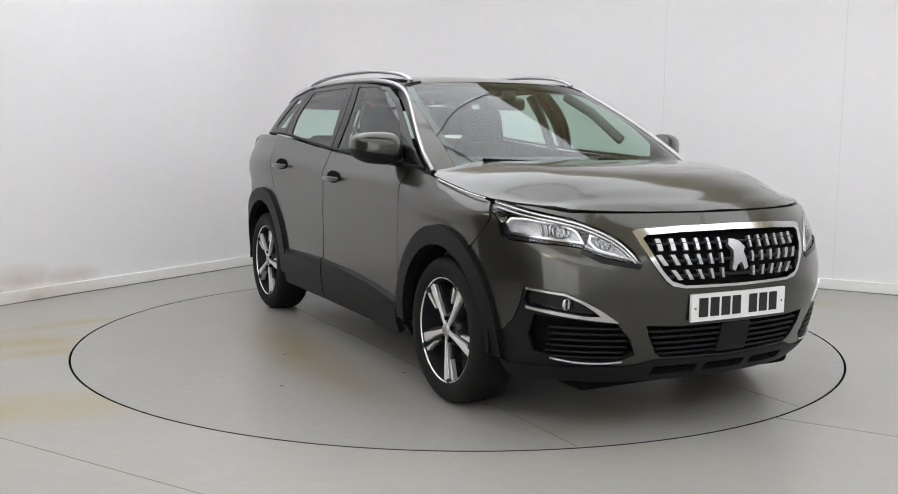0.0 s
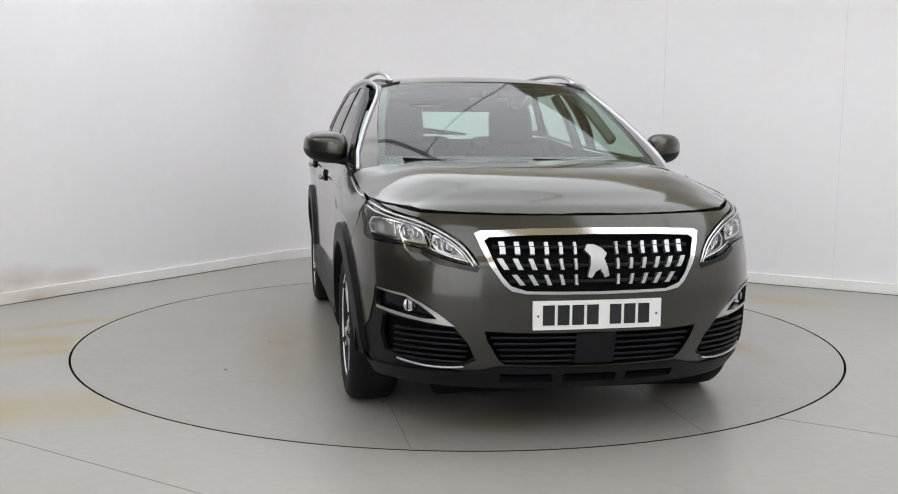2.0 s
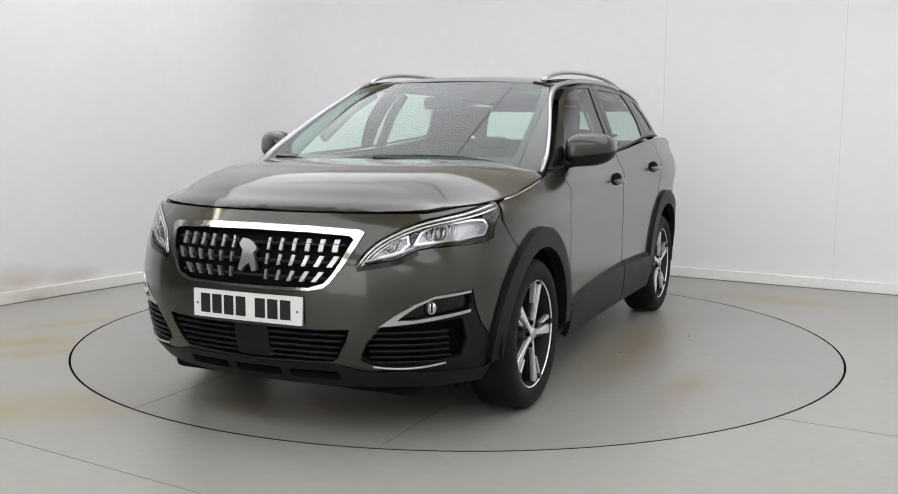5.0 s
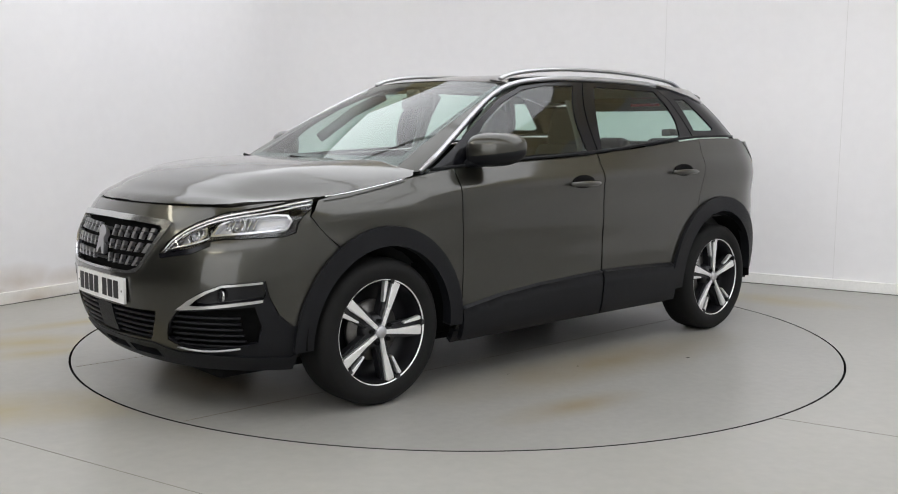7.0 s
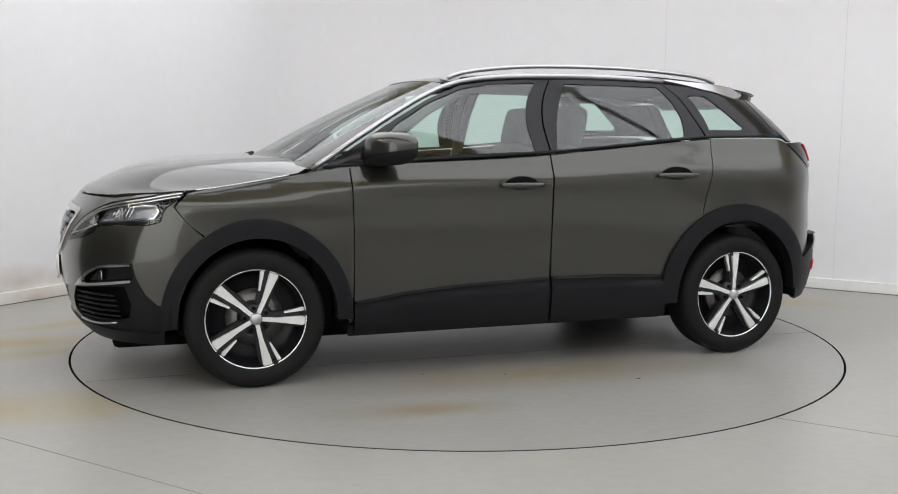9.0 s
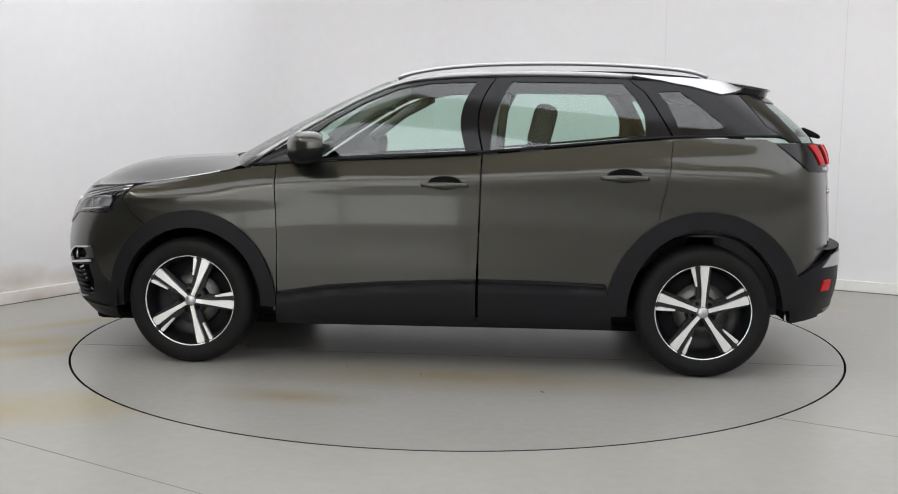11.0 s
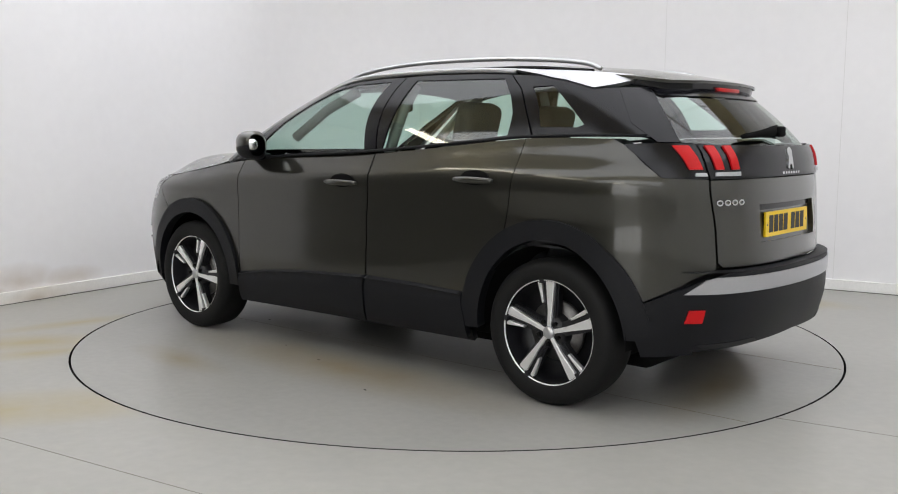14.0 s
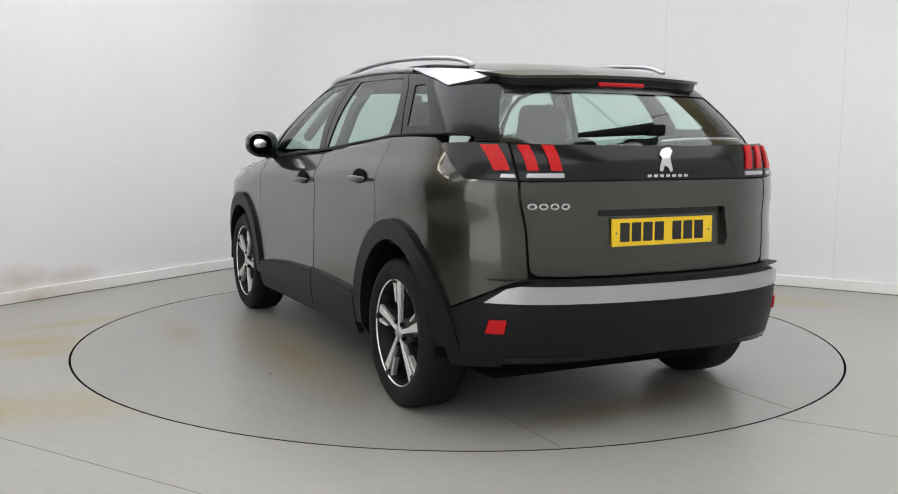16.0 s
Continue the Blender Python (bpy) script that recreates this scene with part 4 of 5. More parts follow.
    skin = sheet(B, o, 0.04, holes=[both(gr), inset(lamp, -0.004), flip(inset(lamp, -0.004)), both(lw)], thick=0.025)
    bp = part("front_bumper", skin, PAINT, car, "metallic front bumper skin")
    # black corners: fog pocket, side intake, and the skirt below
    o = side((1.762, 0.42), (1.788, 0.42), (1.843, 0.47), (1.883, 0.55), (1.897, 0.618)) + fr((0.72, 0.603), (0.64, 0.563), (0.56, 0.498), (0.492, 0.42), (0.463, 0.352), (0.52, 0.32), (0.565, 0.312), (0.60, 0.30)) + side((1.95, 0.29), (1.762, 0.28))
    pair("bumper_corner", sheet(B, o, 0.04, holes=[inset(fog, 0.006), inset(intake, 0.006)], lift=-0.004, thick=0.02), CLADDING, car, "black plastic bumper corner")
    o = both(fr((0.0001, 0.318), (0.37, 0.325), (0.44, 0.305), (0.50, 0.298), (0.60, 0.30)) + side((1.95, 0.29), (1.79, 0.283), (1.755, 0.30), (1.76, 0.225)) + fr((0.74, 0.225), (0.5, 0.222), (0.0001, 0.222)))
    slots = [fr((a, 0.255), (b, 0.255), (b, 0.295), (a, 0.295)) for a, b in ((0.15, 0.36), (-0.36, -0.15), (-0.11, 0.11))]
    part("front_skirt", sheet(B, o, 0.04, holes=slots, lift=0.006, thick=0.03), CLADDING, car, "black plastic front skirt")
    # dark cavity behind all openings
    o = both(fr((0.0001, 0.90), (0.45, 0.88), (0.6, 0.70)) + side((1.85, 0.62), (1.80, 0.25)) + fr((0.5, 0.23), (0.0001, 0.23)))
    part("bumper_cavity", sheet(B, o, 0.08, lift=-0.06, thick=0), DARK, car)
    # grille: chrome frame, black mesh, bright tabs in rows, badge
    outer = both(fr(*grille))
    g = empty("grille")
    g.parent = car
    inner_half = [(0.0001, 0.842), (0.25, 0.838), (0.41, 0.829), (0.428, 0.816), (0.412, 0.775), (0.372, 0.69), (0.340, 0.652), (0.28, 0.633), (0.0001, 0.630)]
    inner = both(fr(*inner_half))
    part("grille_frame", sheet(B, outer, 0.03, holes=[inner], lift=0.010, thick=0.03), CHROME, g, "chrome grille frame")
    part("grille_mesh", sheet(B, both(fr(*grille)), 0.04, lift=-0.028, thick=0), DARK, g)
    for z in (0.795, 0.728, 0.668):
        w = 0.40 - 0.45 * (0.80 - z)
        path = [B(*B.at_front(y + 1e-5, z)) for y in np.linspace(-w, w, 25)]
        part("grille_bar", sweep([(x - 0.012, y, zz) for x, y, zz in path], [(-0.008, -0.006), (0.008, -0.006), (0.008, 0.006), (-0.008, 0.006)]), CLADDING, g)
    for row, (z, hgt, lean) in enumerate(((0.795, 0.046, 0.02), (0.735, 0.042, 0.22), (0.675, 0.040, 0.36))):
        for k in range(6):
            for sg in (1, -1):
                y = 0.085 + 0.056 * k
                if y > 0.385 - 0.48 * (0.795 - z) + 0.01:
                    continue
                sl = lean * (k + 0.3) / 4
                hw = 0.0058 + 0.0010 * k
                pts = [(y - hw - sl * hgt, z - hgt / 2), (y + hw - sl * hgt, z - hgt / 2), (y + hw + sl * hgt, z + hgt / 2), (y - hw + sl * hgt, z + hgt / 2)]
                bm = sheet(B, [B.at_front(sg * a, b) for a, b in (pts if sg > 0 else pts[::-1])], 0.03, lift=-0.002, thick=0.016)
                part("grille_tab", bm, SATIN, g, smooth=False)
    badge = [(0.045, 0.815), (0.012, 0.812), (-0.02, 0.80), (-0.046, 0.775), (-0.03, 0.755), (-0.045, 0.72), (-0.052, 0.682), (-0.03, 0.675), (-0.012, 0.712), (0.012, 0.70), (0.03, 0.672), (0.05, 0.68), (0.035, 0.73), (0.032, 0.765), (0.058, 0.79)]
    part("badge", sheet(B, [B.at_front(-y * 0.86, 0.745 + (z - 0.745) * 0.9) for y, z in badge], 0.03, lift=0.006, thick=0.02), SATIN, g, "plain silver badge")
    # number plate
    pl = empty("number_plate")
    pl.parent = car
    path = lambda a, b: (B(*B.at_front(0.0001, 0.54))[0] + 0.012 - 0.10 * a * a, a, b)
    o = soften([(-0.26, 0.482), (0.26, 0.482), (0.26, 0.596), (-0.26, 0.596)], 1)
    part("plate", sheet(path, [(-0.26, 0.484), (0.26, 0.484), (0.26, 0.596), (-0.26, 0.596)], 0.06, thick=0.012), PLATE_W, pl, "white number plate")
    characters(pl, path, 0.54, 1, 0.0015)
    # lower intake slats and sensor block
    for z in (0.445, 0.42, 0.395, 0.37, 0.347):
        w = 0.415 - 0.5 * (0.46 - z)
        pts = [B(*B.at_front(y + 1e-5, z)) for y in np.linspace(-w, w, 21)]
        part("intake_slat", sweep([(x - 0.022, y, zz) for x, y, zz in pts], [(-0.012, -0.004), (0.012, -0.004), (0.012, 0.005), (-0.012, 0.005)]), CLADDING, bp)
    part("sensor_cover", sheet(B, fr((-0.075, 0.335), (0.085, 0.335), (0.085, 0.462), (-0.075, 0.462)), 0.05, lift=-0.004, thick=0.02), CLADDING, bp)
    o = soften(fr((-0.50, 0.535), (-0.43, 0.535), (-0.43, 0.585), (-0.50, 0.585)), 1)
    part("tow_eye_cover", sheet(B, o, 0.03, lift=0.0015, thick=0.004), PAINT, bp)
    # side intakes: slats
    for z in (0.46, 0.435, 0.41, 0.385, 0.36, 0.337):
        pts = [Vector(B(*B.at_front(y, z))) for y in np.linspace(0.49, 0.75, 9)]
        bm = sweep([p + Vector((-0.02, 0, 0)) for p in pts], [(-0.010, -0.004), (0.010, -0.004), (0.010, 0.004), (-0.010, 0.004)])
        pair("side_slat", bm, CLADDING, bp)
    # fog lamps with bright blades
    blade = fr((0.540, 0.487), (0.60, 0.533), (0.66, 0.572), (0.72, 0.602)) + side((1.905, 0.615), (1.905, 0.606)) + fr((0.72, 0.592), (0.67, 0.565), (0.63, 0.535), (0.605, 0.512), (0.66, 0.512), (0.72, 0.522)) + side((1.905, 0.540), (1.905, 0.528)) + fr((0.72, 0.508), (0.64, 0.497))
    pair("fog_trim", sheet(B, blade, 0.03, lift=0.004, thick=0.02), CHROME, bp, "chrome blade round the fog lamp")
    pair("fog_pocket", sheet(B, fog, 0.04, lift=-0.03, thick=0), GLOSS_BLACK, bp)
    c = Vector(B(*B.at_front(0.705, 0.555)))
    bm = bmesh.new()
    bmesh.ops.create_uvsphere(bm, u_segments=16, v_segments=10, radius=0.028, matrix=Matrix.Translation(c + Vector((-0.022, -0.006, 0))) @ Matrix.Diagonal((0.28, 1, 1, 1)))
    pair("fog_lamp", bm, CHROME, bp, "round clear fog lamp")
    q = c + Vector((-0.014, -0.006, 0))
    pair("fog_bezel", merged(*[box_bm((q.x - 0.004, q.y + d - 0.004, q.z - 0.020), (q.x + 0.004, q.y + d + 0.004, q.z + 0.020), 0.002) for d in (-0.012, 0.012)]), GLOSS_BLACK, bp)
    # bright lip below the side intake
    pts = [Vector(B(*B.at_front(y, 0.312 + 0.02 * ((y - 0.6) / 0.15) ** 2))) + Vector((0.004, 0.002, 0)) for y in np.linspace(0.50, 0.74, 12)]
    pair("intake_lip", sweep(pts, oval(0.006, 0.005, 8)), SATIN, bp)
    # headlamps
    for sg in (1, -1):
        h = empty("headlamp")
        h.parent = car
        h["label"] = "clear headlamp with chrome bowls and a light blade"

        def put(name, bm, mat, label="", smooth=True):
            return part(name, bm if sg > 0 else mirrored(bm), mat, h, label, smooth)
        put("housing", sheet(B, inset(lamp, -0.002), 0.035, lift=-0.065, thick=0), GLOSS_BLACK)
        put("inner_bezel", sheet(B, inset(lamp, 0.003), 0.03, holes=[inset(lamp, 0.016)], lift=-0.010, thick=0.05), GLOSS_BLACK)
        ridge = fr((0.458, 0.730), (0.475, 0.765), (0.515, 0.812), (0.58, 0.855), (0.66, 0.893)) + side((1.83, 0.922), (1.72, 0.942), (1.66, 0.950))
        for drop, thin in ((0.009, 0.0050), (0.023, 0.0042)):
            line = [Vector(B(s, z - drop)) + Vector((-0.005, 0, 0)) for s, z in soften(ridge, 2, False)]
            put("light_blade", sweep(line, oval(thin, thin, 8)), CHROME, "thin bright upper light blade")
        line2 = [Vector(B(s, z + 0.012)) + Vector((-0.008, 0, 0)) for s, z in soften(fr((0.466, 0.720), (0.53, 0.735), (0.60, 0.754), (0.645, 0.778)), 2, False)]
        put("lower_blade", sweep(line2, oval(0.0045, 0.0045, 8)), CHROME)
        # two clear reflector boxes: bright rim, fluted back, round bowl with its bulb
        outer = fr((0.640, 0.800), (0.652, 0.850), (0.690, 0.878)) + side((1.845, 0.895), (1.785, 0.893), (1.772, 0.862), (1.795, 0.826)) + fr((0.700, 0.806))
        inner = fr((0.498, 0.748), (0.530, 0.795), (0.580, 0.832), (0.614, 0.838), (0.626, 0.806), (0.606, 0.776), (0.575, 0.764))
        for box, ys, zs, r in ((outer, np.linspace(0.665, 0.745, 6), (0.818, 0.872), 0.040), (inner, np.linspace(0.530, 0.598, 5), (0.772, 0.818), 0.031)):
            put("reflector_back", sheet(B, inset(box, -0.002), 0.02, lift=-0.050, thick=0), SATIN)
            put("reflector_rim", sheet(B, box, 0.02, holes=[inset(box, 0.008)], lift=-0.012, thick=0.038), CHROME, "bright stepped reflector rim")
            for y in ys:
                flute = [Vector(B(*B.at_front(y, z))) + Vector((-0.044, -0.006, 0)) for z in np.linspace(zs[0], zs[1], 5)]
                put("flute", sweep(flute, oval(0.005, 0.005, 6), up=(1, 0, 0)), CHROME)
            c = Vector(B(*B.at_front(float(ys.mean()), sum(zs) / 2)))
            nrm = Vector((0.88, 0.46, 0.1)).normalized()
            q = Vector((0, 1, 0)).rotation_difference(nrm).to_matrix().to_4x4()
            bm = lathe([(0.010, -0.030), (r * 0.6, -0.024), (r * 0.9, -0.008), (r, 0.0), (r * 1.06, -0.004)], 24)
            bmesh.ops.transform(bm, matrix=Matrix.Translation(c - nrm * 0.026) @ q, verts=bm.verts)
            put("reflector_bowl", bm, CHROME, "round chrome reflector bowl")
            bm = bmesh.new()
            bmesh.ops.create_uvsphere(bm, u_segments=12, v_segments=8, radius=0.011, matrix=Matrix.Translation(c - nrm * 0.036))
            put("bulb", bm, SATIN)
        put("lens", sheet(B, lamp, 0.03, lift=0.0, thick=0), LENS, "clear lamp cover")
        foot = fr((0.462, 0.700), (0.53, 0.712), (0.60, 0.725), (0.66, 0.76), (0.655, 0.778), (0.60, 0.748), (0.53, 0.731), (0.452, 0.718))
        put("lamp_foot", sheet(B, foot, 0.03, lift=0.004, thick=0.01), GLOSS_BLACK)


def characters(parent, surface, z0, direction, lift):
    """Seven plain bars the size of a plate's characters, and the two screw caps."""
    for x in (-0.240, 0.240):
        o = [(x + 0.005 * math.cos(a), z0 - 0.002 + 0.005 * math.sin(a)) for a in np.linspace(0, 2 * math.pi, 11)[:-1]]
        part("screw_cap", sheet(surface, o, 0.02, lift=lift, thick=0.002, flip=direction < 0), BRAKE, parent, smooth=False)
    x = -0.222
    for k in range(7):
        w = 0.047
        a, b = x, x + w
        if direction < 0:
            a, b = -b, -a
        pts = [(a, z0 - 0.038), (b, z0 - 0.038), (b, z0 + 0.040), (a, z0 + 0.040)]
        part("plate_bar", sheet(surface, pts, 0.05, lift=lift, thick=0.001, flip=direction < 0), INK, parent, smooth=False)
        x += w + 0.0115 + (0.034 if k == 3 else 0)


def rear_end(car):
    B = BODY
    T = B.total
    full = lambda s, z: B(s, z) if s <= T else (lambda q: (q[0], -q[1], q[2]))(B(2 * T - s, z))

    def rr(*pts):
        out = []
        for y, z in pts:
            s, zz = B.at_rear(y, z) if abs(y) > 1e-3 else (T, z)
            out.append((s if y >= 0 else 2 * T - s, zz))
        return out

    def both(pts):
        return pts + [(2 * T - s, z) for s, z in pts[::-1] if abs(s - T) > 1e-3]
    # tailgate with a number plate recess
    tg = empty("tailgate")
    tg.parent = car
    o = both(rr((0, 0.665), (0.4, 0.665), (0.58, 0.668), (0.608, 0.69), (0.624, 0.9), (0.636, 1.042), (0.4, 1.045), (0, 1.046))[::-1])
    recess = rr((0.33, 0.93), (-0.33, 0.93), (-0.345, 0.80), (-0.33, 0.762), (0.33, 0.762), (0.345, 0.80))
    part("tailgate_panel", sheet(full, inset(o, 0.002), 0.045, holes=[recess], thick=0.025), PAINT, tg, "metallic tailgate skin")
    part("plate_recess", sheet(full, inset(recess, -0.006), 0.05, lift=-0.025, thick=0), PAINT, tg)
    part("recess_shade", sheet(full, rr((0.33, 0.93), (-0.33, 0.93), (-0.335, 0.905), (0.335, 0.905)), 0.05, lift=-0.018, thick=0.01), GLOSS_BLACK, tg)
    # gloss black band and lamps
    band = both(rr((0, 1.048), (0.4, 1.047), (0.636, 1.046), (0.648, 1.12), (0.652, 1.192), (0.4, 1.188), (0, 1.186))[::-1])
    part("tail_band", sheet(full, inset(band, 0.0015), 0.04, lift=0.004, thick=0.02), GLOSS_BLACK, tg, "gloss black band across the tailgate")
    q = [B.at_x(-1.668, 1.190), B.at_x(-1.76, 1.12), B.at_x(-1.84, 1.05), B.at_rear(0.643, 1.046), B.at_rear(0.655, 1.12), B.at_rear(0.659, 1.194), B.at_x(-1.8, 1.197)]
    lamps = pair("tail_lamp", sheet(B, inset(q, 0.002), 0.04, lift=0.005, thick=0.02), GLOSS_BLACK, car, "smoked tail lamp with red claws")

    def claw(ya, yb, lean):
        return [B.at_rear(ya, 1.085), B.at_rear(yb, 1.085), B.at_rear(yb + lean, 1.183), B.at_rear(ya + lean, 1.183)]
    for sg, ob in zip((1, -1), lamps):
        bm = sheet(B, claw(0.722, 0.668, 0.024), 0.02, lift=0.012, thick=0.010)
        part("red_claw", bm if sg > 0 else mirrored(bm), RED, ob, "red slanted light claw", smooth=False)
        bm = sheet(B, [B.at_rear(0.705, 1.058), B.at_rear(0.652, 1.058), B.at_rear(0.656, 1.072), B.at_rear(0.700, 1.072)], 0.02, lift=0.011, thick=0.008)
        part("clear_segment", bm if sg > 0 else mirrored(bm), SATIN, ob, smooth=False)
    for ya, yb in ((0.608, 0.566), (0.520, 0.476)):
        pair("red_claw", sheet(B, claw(ya, yb, 0.022), 0.02, lift=0.012, thick=0.010), RED, tg, "red slanted light claw", smooth=False)
    pair("clear_segment", sheet(B, rr((0.615, 1.058), (0.470, 1.058), (0.470, 1.076), (0.610, 1.074)), 0.02, lift=0.011, thick=0.008), SATIN, tg, smooth=False)
    # badge, makers' word as a bar, model word as a bar
    badge = [(0.045, 0.815), (0.012, 0.812), (-0.02, 0.80), (-0.046, 0.775), (-0.03, 0.755), (-0.045, 0.72), (-0.052, 0.682), (-0.03, 0.675), (-0.012, 0.712), (0.012, 0.70), (0.03, 0.672), (0.05, 0.68), (0.035, 0.73), (0.032, 0.765), (0.058, 0.79)]
    part("badge", sheet(full, rr(*[(-y * 0.68, 1.128 + (z - 0.745) * 0.68) for y, z in badge]), 0.02, lift=0.010, thick=0.008), CHROME, tg, "plain silver badge")
    for k in range(7):
        y = 0.095 - 0.0315 * k
        part("word_bar", sheet(full, rr((y, 1.058), (y - 0.02, 1.058), (y - 0.02, 1.069), (y, 1.069)), 0.02, lift=0.007, thick=0.004), CHROME, tg, smooth=False)
    for k in range(4):
        y = 0.615 - 0.043 * k
        ring = [(y - 0.019 + 0.018 * math.cos(a), 0.945 + 0.013 * math.sin(a)) for a in np.linspace(0, -2 * math.pi, 17)[:-1]]
        hole = [(y - 0.019 + 0.011 * math.cos(a), 0.945 + 0.007 * math.sin(a)) for a in np.linspace(0, -2 * math.pi, 17)[:-1]]
        part("model_bar", sheet(full, rr(*ring), 0.02, holes=[rr(*hole)], lift=0.004, thick=0.004), CHROME, tg, smooth=False)
    pl = empty("rear_number_plate")
    pl.parent = car
    flat = lambda a, b: (B(*B.at_rear(0.26, 0.835))[0] + 0.012 + 0.02 * (b - 0.835), a, b)
    part("plate", sheet(flat, [(-0.26, 0.779), (0.26, 0.779), (0.26, 0.891), (-0.26, 0.891)], 0.1, thick=0.01, flip=True), PLATE_Y, pl, "yellow number plate", smooth=False)
    characters(pl, flat, 0.835, -1, 0.0015)
    # rear bumper: black moulding, silver strip, reflectors
    def step(s, z):
        p = full(s, z)
        back = max(0.0, min(1.0, (-p[0] - 1.78) / 0.22))
        q = Vector((-1, 0, 0)) * 0.052 * back
        return p[0] + q.x, p[1] * (1 + 0.012 * (1 - back) + 0.01 * back), p[2]
    low_l = [B.at_x(-1.775, 0.512), B.at_x(-1.88, 0.572), B.at_x(-1.955, 0.622)] + rr((0.60, 0.654), (0.4, 0.655), (0, 0.656))
    bot = rr((0, 0.335), (0.4, 0.325), (0.70, 0.312)) + [B.at_x(-1.92, 0.30), B.at_x(-1.78, 0.285), B.at_x(-1.765, 0.36)]
    o = low_l + [(2 * T - s, z) for s, z in low_l[::-1][1:]] + [(2 * T - s, z) for s, z in bot[::-1]] + bot[1:]
    rb = part("rear_bumper", sheet(step, o[::-1], 0.045, thick=0.03), CLADDING, car, "black plastic rear bumper")
    shelf = lambda s, z: (full(s, 0.657)[0] - (z), full(s, 0.657)[1], 0.657)
    s0 = B.at_rear(0.76, 0.657)[0]
    part("bumper_shelf", sheet(shelf, [(s0, -0.01), (2 * T - s0, -0.01), (2 * T - s0, 0.054), (s0, 0.054)], 0.06, thick=0, flip=True), CLADDING, rb)
    st = rr((0.765, 0.566), (0.70, 0.566), (0.4, 0.565), (0, 0.562))
    su = rr((0, 0.632), (0.4, 0.634), (0.66, 0.636), (0.70, 0.625))
    o = st + [(2 * T - s, z) for s, z in st[::-1][1:]] + [(2 * T - s, z) for s, z in su[::-1]] + su[1:]
    part("bumper_strip", sheet(step, o, 0.04, lift=0.006, thick=0.012), SATIN, rb, "satin silver bumper strip")
    bm = sheet(step, [B.at_rear(0.757, 0.444), B.at_rear(0.702, 0.444), B.at_rear(0.697, 0.499), B.at_rear(0.748, 0.499)], 0.03, lift=0.008, thick=0.012)
    pair("reflector", bm, RED, rb, "red reflector", smooth=False)
    # tailpipe surround on the skirt
    o = rr((0.70, 0.345), (0.40, 0.350), (0.36, 0.330), (0.66, 0.322))
    pair("skirt_slot", sheet(step, o, 0.04, lift=0.003, thick=0.004), GLOSS_BLACK, rb)
    # rear wiper
    p0 = [Vector(CABIN(*CABIN.at_rear(y, 1.215 + 0.03 * t))) + Vector((-0.03, 0, 0.012)) for t, y in ((t, 0.38 - 0.36 * t) for t in np.linspace(0, 1, 10))]
    w = part("rear_wiper", sweep(p0, lambda t: oval(0.012, 0.010 + 0.016 * t, 8)), DARK, tg, "black rear wiper")
    c = p0[-1]
    part("wiper_hub", box_bm((c.x - 0.03, c.y - 0.045, c.z - 0.030), (c.x + 0.03, c.y + 0.03, c.z + 0.018), 0.01), DARK, w)


def mirrors(car):
    """Door mirrors: painted cap, black lower shell and arm, silvered glass."""
    for sg in (1, -1):
        m = empty("door_mirror")
        m.parent = car

        def put(name, bm, mat, label=""):
            return part(name, bm if sg > 0 else mirrored(bm), mat, m, label)
        bm = bmesh.new()
        bmesh.ops.create_uvsphere(bm, u_segments=28, v_segments=18, radius=1)
        for v in bm.verts:
            x, y, z = v.co
            f = lambda a, p: math.copysign(abs(a) ** p, a)
            xx = f(x, 0.75) * (0.105 if x > 0 else 0.085) - 0.5 * f(y, 0.72) * 0.112
            v.co = (0.675 + xx, 0.940 + f(y, 0.72) * 0.112, 1.156 + f(z, 0.72) * (0.082 - 0.012 * y) + 0.008 * y)
        cap, low = bm.copy(), bm
        for b, keep_up in ((cap, True), (low, False)):
            bmesh.ops.bisect_plane(b, geom=b.verts[:] + b.edges[:] + b.faces[:], plane_co=(0.66, 0.93, 1.142), plane_no=(0.12, -0.06, 1), clear_inner=keep_up, clear_outer=not keep_up)
            bmesh.ops.bisect_plane(b, geom=b.verts[:] + b.edges[:] + b.faces[:], plane_co=(0.604, 0.94, 1.16), plane_no=(-1, -0.27, 0), clear_outer=True)
        for v in low.verts:
            v.co.x += 0.002
        put("mirror_cap", cap, PAINT, "paint-coloured mirror cap")
        put("mirror_shell", low, CLADDING, "black lower mirror shell")
        bm = slab(soften([(0.855, 1.112), (1.005, 1.108), (1.018, 1.19), (0.99, 1.213), (0.875, 1.208), (0.85, 1.175)], 2), 0, 0.004)
        bmesh.ops.transform(bm, matrix=Matrix.Translation((0.636, 0.93, 0)) @ Matrix.Rotation(radians(15), 4, "Z") @ Matrix.Translation((0, -0.93, 0)) @ Matrix(((0, 1, 0, 0), (1, 0, 0, 0), (0, 0, 1, 0), (0, 0, 0, 1))), verts=bm.verts)
        bmesh.ops.recalc_face_normals(bm, faces=bm.faces)
        put("mirror_glass", bm, MIRROR, "silvered mirror glass")
        put("mirror_arm", sweep([(0.74, 0.80, 1.085), (0.73, 0.85, 1.09), (0.70, 0.90, 1.10)], lambda t: oval(0.07 - 0.02 * t, 0.026, 12)), CLADDING)


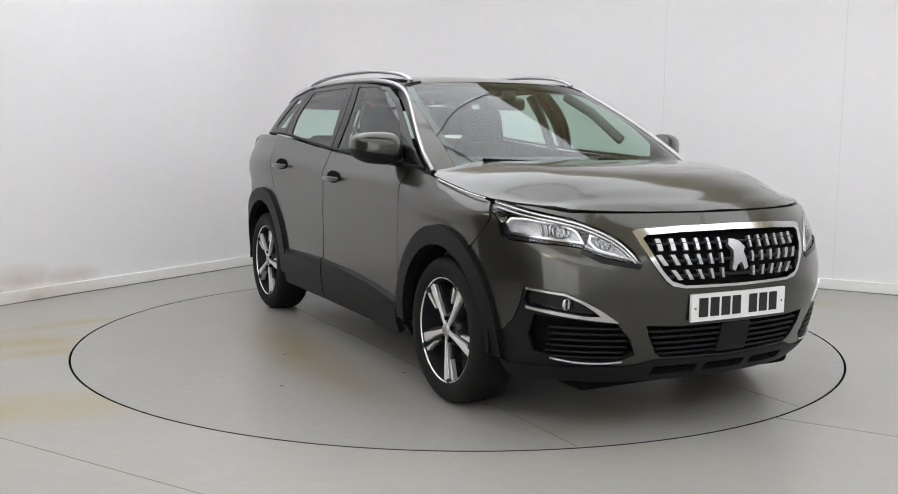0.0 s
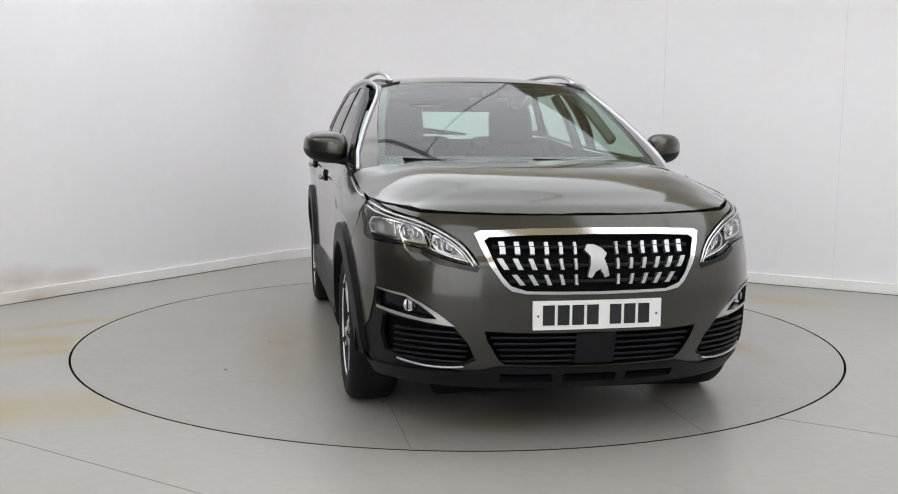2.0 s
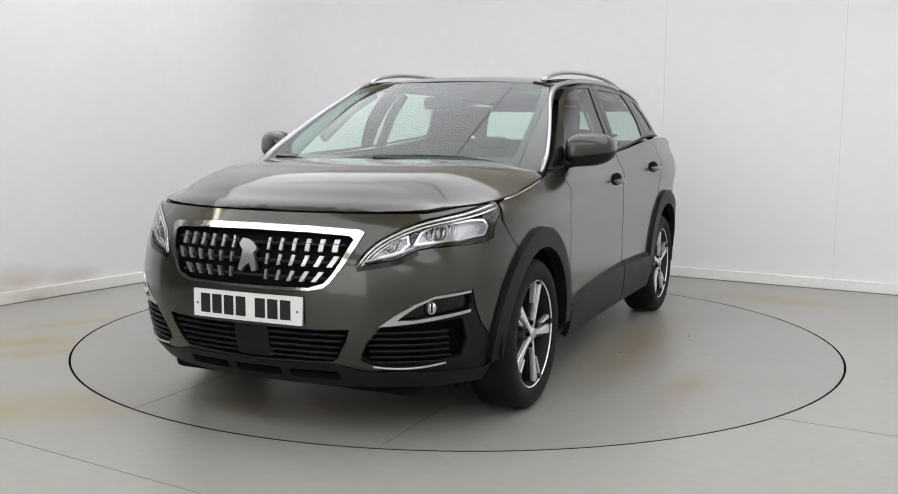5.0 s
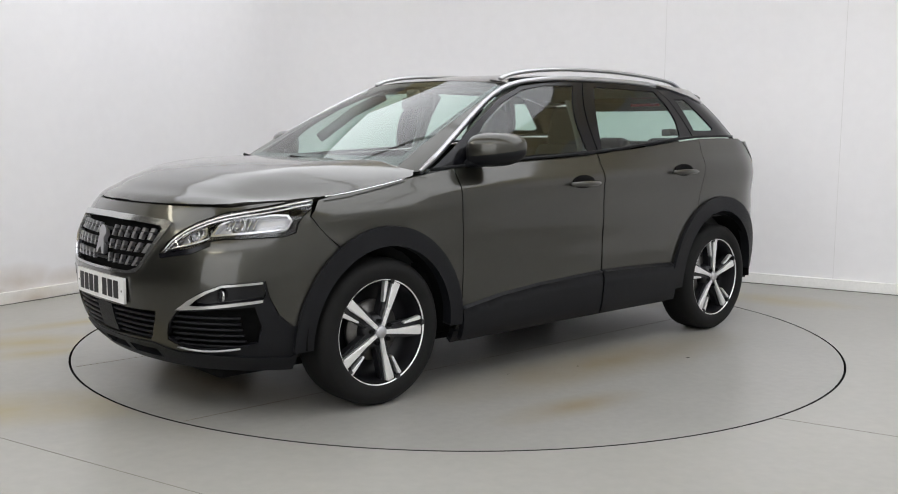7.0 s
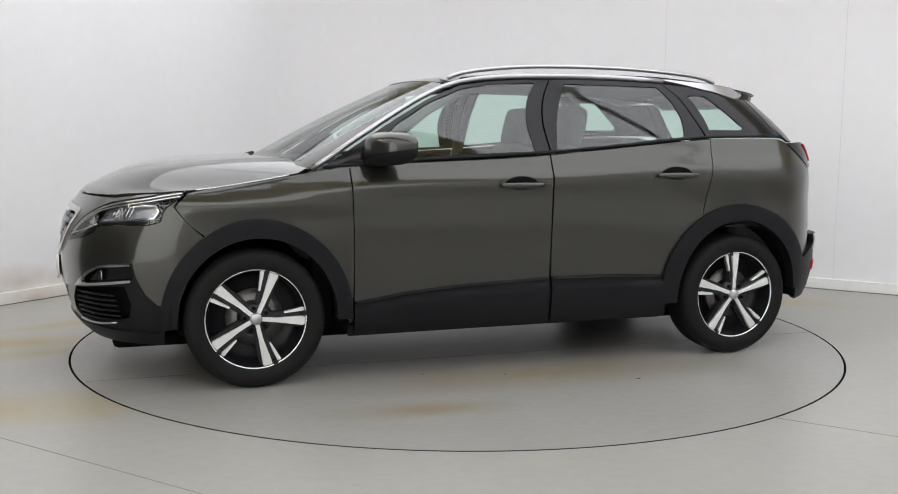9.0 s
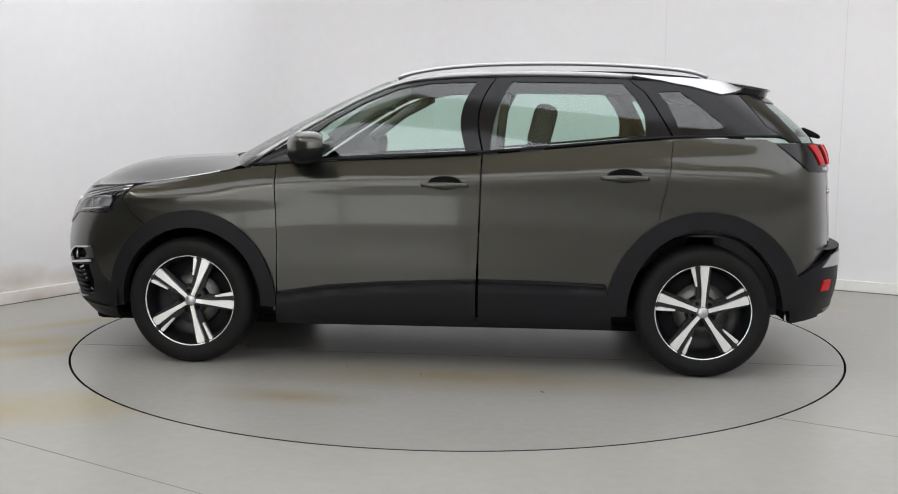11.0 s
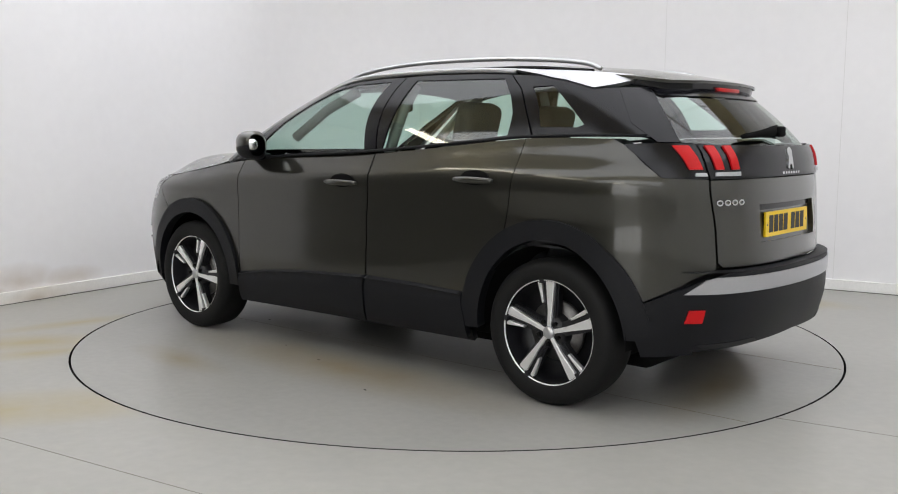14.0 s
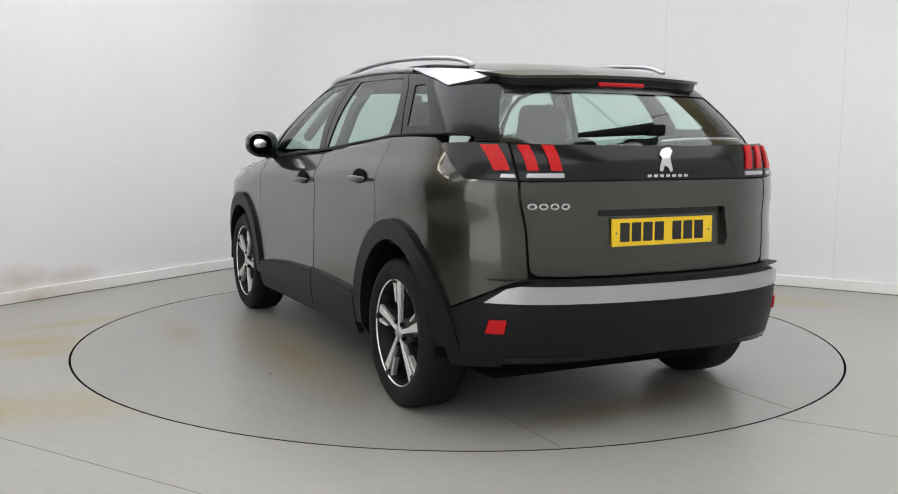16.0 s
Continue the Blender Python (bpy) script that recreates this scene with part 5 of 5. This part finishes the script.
def seat(car, name, x, y, w, recline=14, head=(0.67, 0.92, 0.145)):
    s = empty(name, pose(x, y, 0.50))
    s.parent = car
    part("cushion", box_bm((-0.02, -w, 0.0), (0.48, w, 0.17), 0.05, 3), CLOTH, s)
    bm = box_bm((-0.085, -w, 0.08), (0.065, w, head[0] + 0.02), 0.05, 3)
    for v in bm.verts:
        v.co.y *= 1 - 0.22 * max(0, (v.co.z - 0.3) / 0.36) ** 1.5
    bmesh.ops.transform(bm, matrix=pose(-0.02, 0, 0, 0, -recline), verts=bm.verts)
    part("backrest", bm, CLOTH, s)
    k = math.tan(radians(recline))
    bm = box_bm((-0.065, -head[2], head[0]), (0.065, head[2], head[1]), 0.05, 3)
    bmesh.ops.transform(bm, matrix=pose(-0.02 - 0.02, 0, 0, 0, -recline), verts=bm.verts)
    part("headrest", bm, CLOTH, s)
    for dy in (-0.06, 0.06):
        bm = bmesh.new()
        bmesh.ops.create_cone(bm, cap_ends=True, segments=8, radius1=0.007, radius2=0.007, depth=0.10, matrix=pose(-0.04 - head[0] * k, dy, head[0], 0, -recline))
        part("headrest_post", bm, TRIM, s)
    return s


def interior(car):
    for y in (0.37, -0.37):
        seat(car, "front_seat", -0.28, y, 0.25)
    for y in (0.42, 0.0, -0.42):
        seat(car, "rear_seat", -1.12, y, 0.205, 20, (0.64, 0.75, 0.125))
    o = [(0.42, 0.72), (0.40, 0.93), (0.50, 1.02), (0.75, 1.055), (1.15, 1.03), (1.2, 0.6), (0.6, 0.5)]
    part("dashboard", slab(soften(o, 2), -0.76, 0.76, 0.02), TRIM, car, "dark grey dashboard")
    part("instrument_hood", box_bm((0.52, -0.56, 1.0), (0.78, -0.20, 1.095), 0.04, 3), TRIM, car)
    part("centre_screen", box_bm((0.40, -0.12, 0.93), (0.43, 0.13, 1.08), 0.01), GLOSS_BLACK, car)
    sw = empty("steering_wheel", pose(0.30, -0.37, 0.93, 0, -65, 0))
    sw.parent = car
    bm = bmesh.new()
    n, r = 32, 0.165
    path = [(r * math.cos(2 * math.pi * i / n), r * 0.92 * math.sin(2 * math.pi * i / n), 0) for i in range(n + 1)]
    part("wheel_rim", sweep(path, oval(0.016, 0.016, 8), False), TRIM, sw)
    part("wheel_boss", box_bm((-0.06, -0.15, -0.03), (0.05, 0.15, 0.01), 0.02), TRIM, sw)
    # floor pan, tub sides and the boot
    part("floor_pan", box_bm((-1.65, -0.72, 0.24), (1.70, 0.72, 0.32), 0.02), DARK, car)
    part("boot_trim", box_bm((-1.92, -0.74, 0.30), (-1.40, 0.74, 0.98), 0.05), TRIM, car)
    bm = sheet(BODY, side((1.0, 1.03), (-1.7, 1.16), (-1.7, 0.72), (1.0, 0.72)), 0.12, lift=-0.06, thick=0)
    pair("door_lining", bm, TRIM, car, "dark door lining")
    bm = box_bm((0.95, -0.80, 0.28), (1.05, 0.80, 1.0), 0.02)
    part("bulkhead", bm, DARK, car)
    # light inner pillars
    for pts in ([(0.62, 0.66, 1.20), (0.40, 0.61, 1.36), (0.2, 0.56, 1.46)], [(-0.235, 0.765, 1.12), (-0.26, 0.68, 1.35), (-0.28, 0.60, 1.48)]):
        pair("pillar_lining", sweep(pts, oval(0.028, 0.03, 8)), LINER, car, "pale pillar lining")
    pair("seat_belt", sweep([(-0.20, 0.73, 1.10), (-0.19, 0.68, 1.28), (-0.19, 0.62, 1.42)], [(-0.022, -0.002), (0.022, -0.002), (0.022, 0.002), (-0.022, 0.002)], up=(0, 1, 0)), LINER, car)
    mm = empty("inner_mirror", pose(0.40, 0.0, 1.40))
    mm.parent = car
    part("mirror_case", box_bm((-0.02, -0.12, -0.035), (0.025, 0.12, 0.035), 0.02, 3), TRIM, mm)
    part("mirror_stem", box_bm((0.0, -0.04, 0.02), (0.05, 0.04, 0.075), 0.015), TRIM, mm)
    part("under_tray", box_bm((-1.7, -0.60, 0.17), (2.0, 0.60, 0.24), 0.03), DARK, car)


def build_car():
    car = empty("car")
    tagged(car, "grey-brown metallic family SUV with black cladding on a turntable", "car")
    side_panels(car)
    cabin(car)
    front_end(car)
    rear_end(car)
    mirrors(car)
    interior(car)
    for x in (AXLE, -AXLE):
        for left in (True, False):
            wheel(car, x, left, {(True, True): 30, (True, False): 18, (False, True): 52, (False, False): 28}[(x > 0, left)])
    return car


ground()
walls()
lights()
battens()
added_light_wall()
table = turntable()
car = build_car()


def motions():
    def at(deg):
        a = radians(deg)
        ox, oy = OFFSET
        return pose(math.cos(a) * ox - math.sin(a) * oy, math.sin(a) * ox + math.cos(a) * oy, 0, 0, 0, deg)
    walk(car, [(t, at(d)) for t, d in TURN])
    walk(table, [(t, pose(0, 0, 0, 0, 0, d)) for t, d in TURN])


motions()
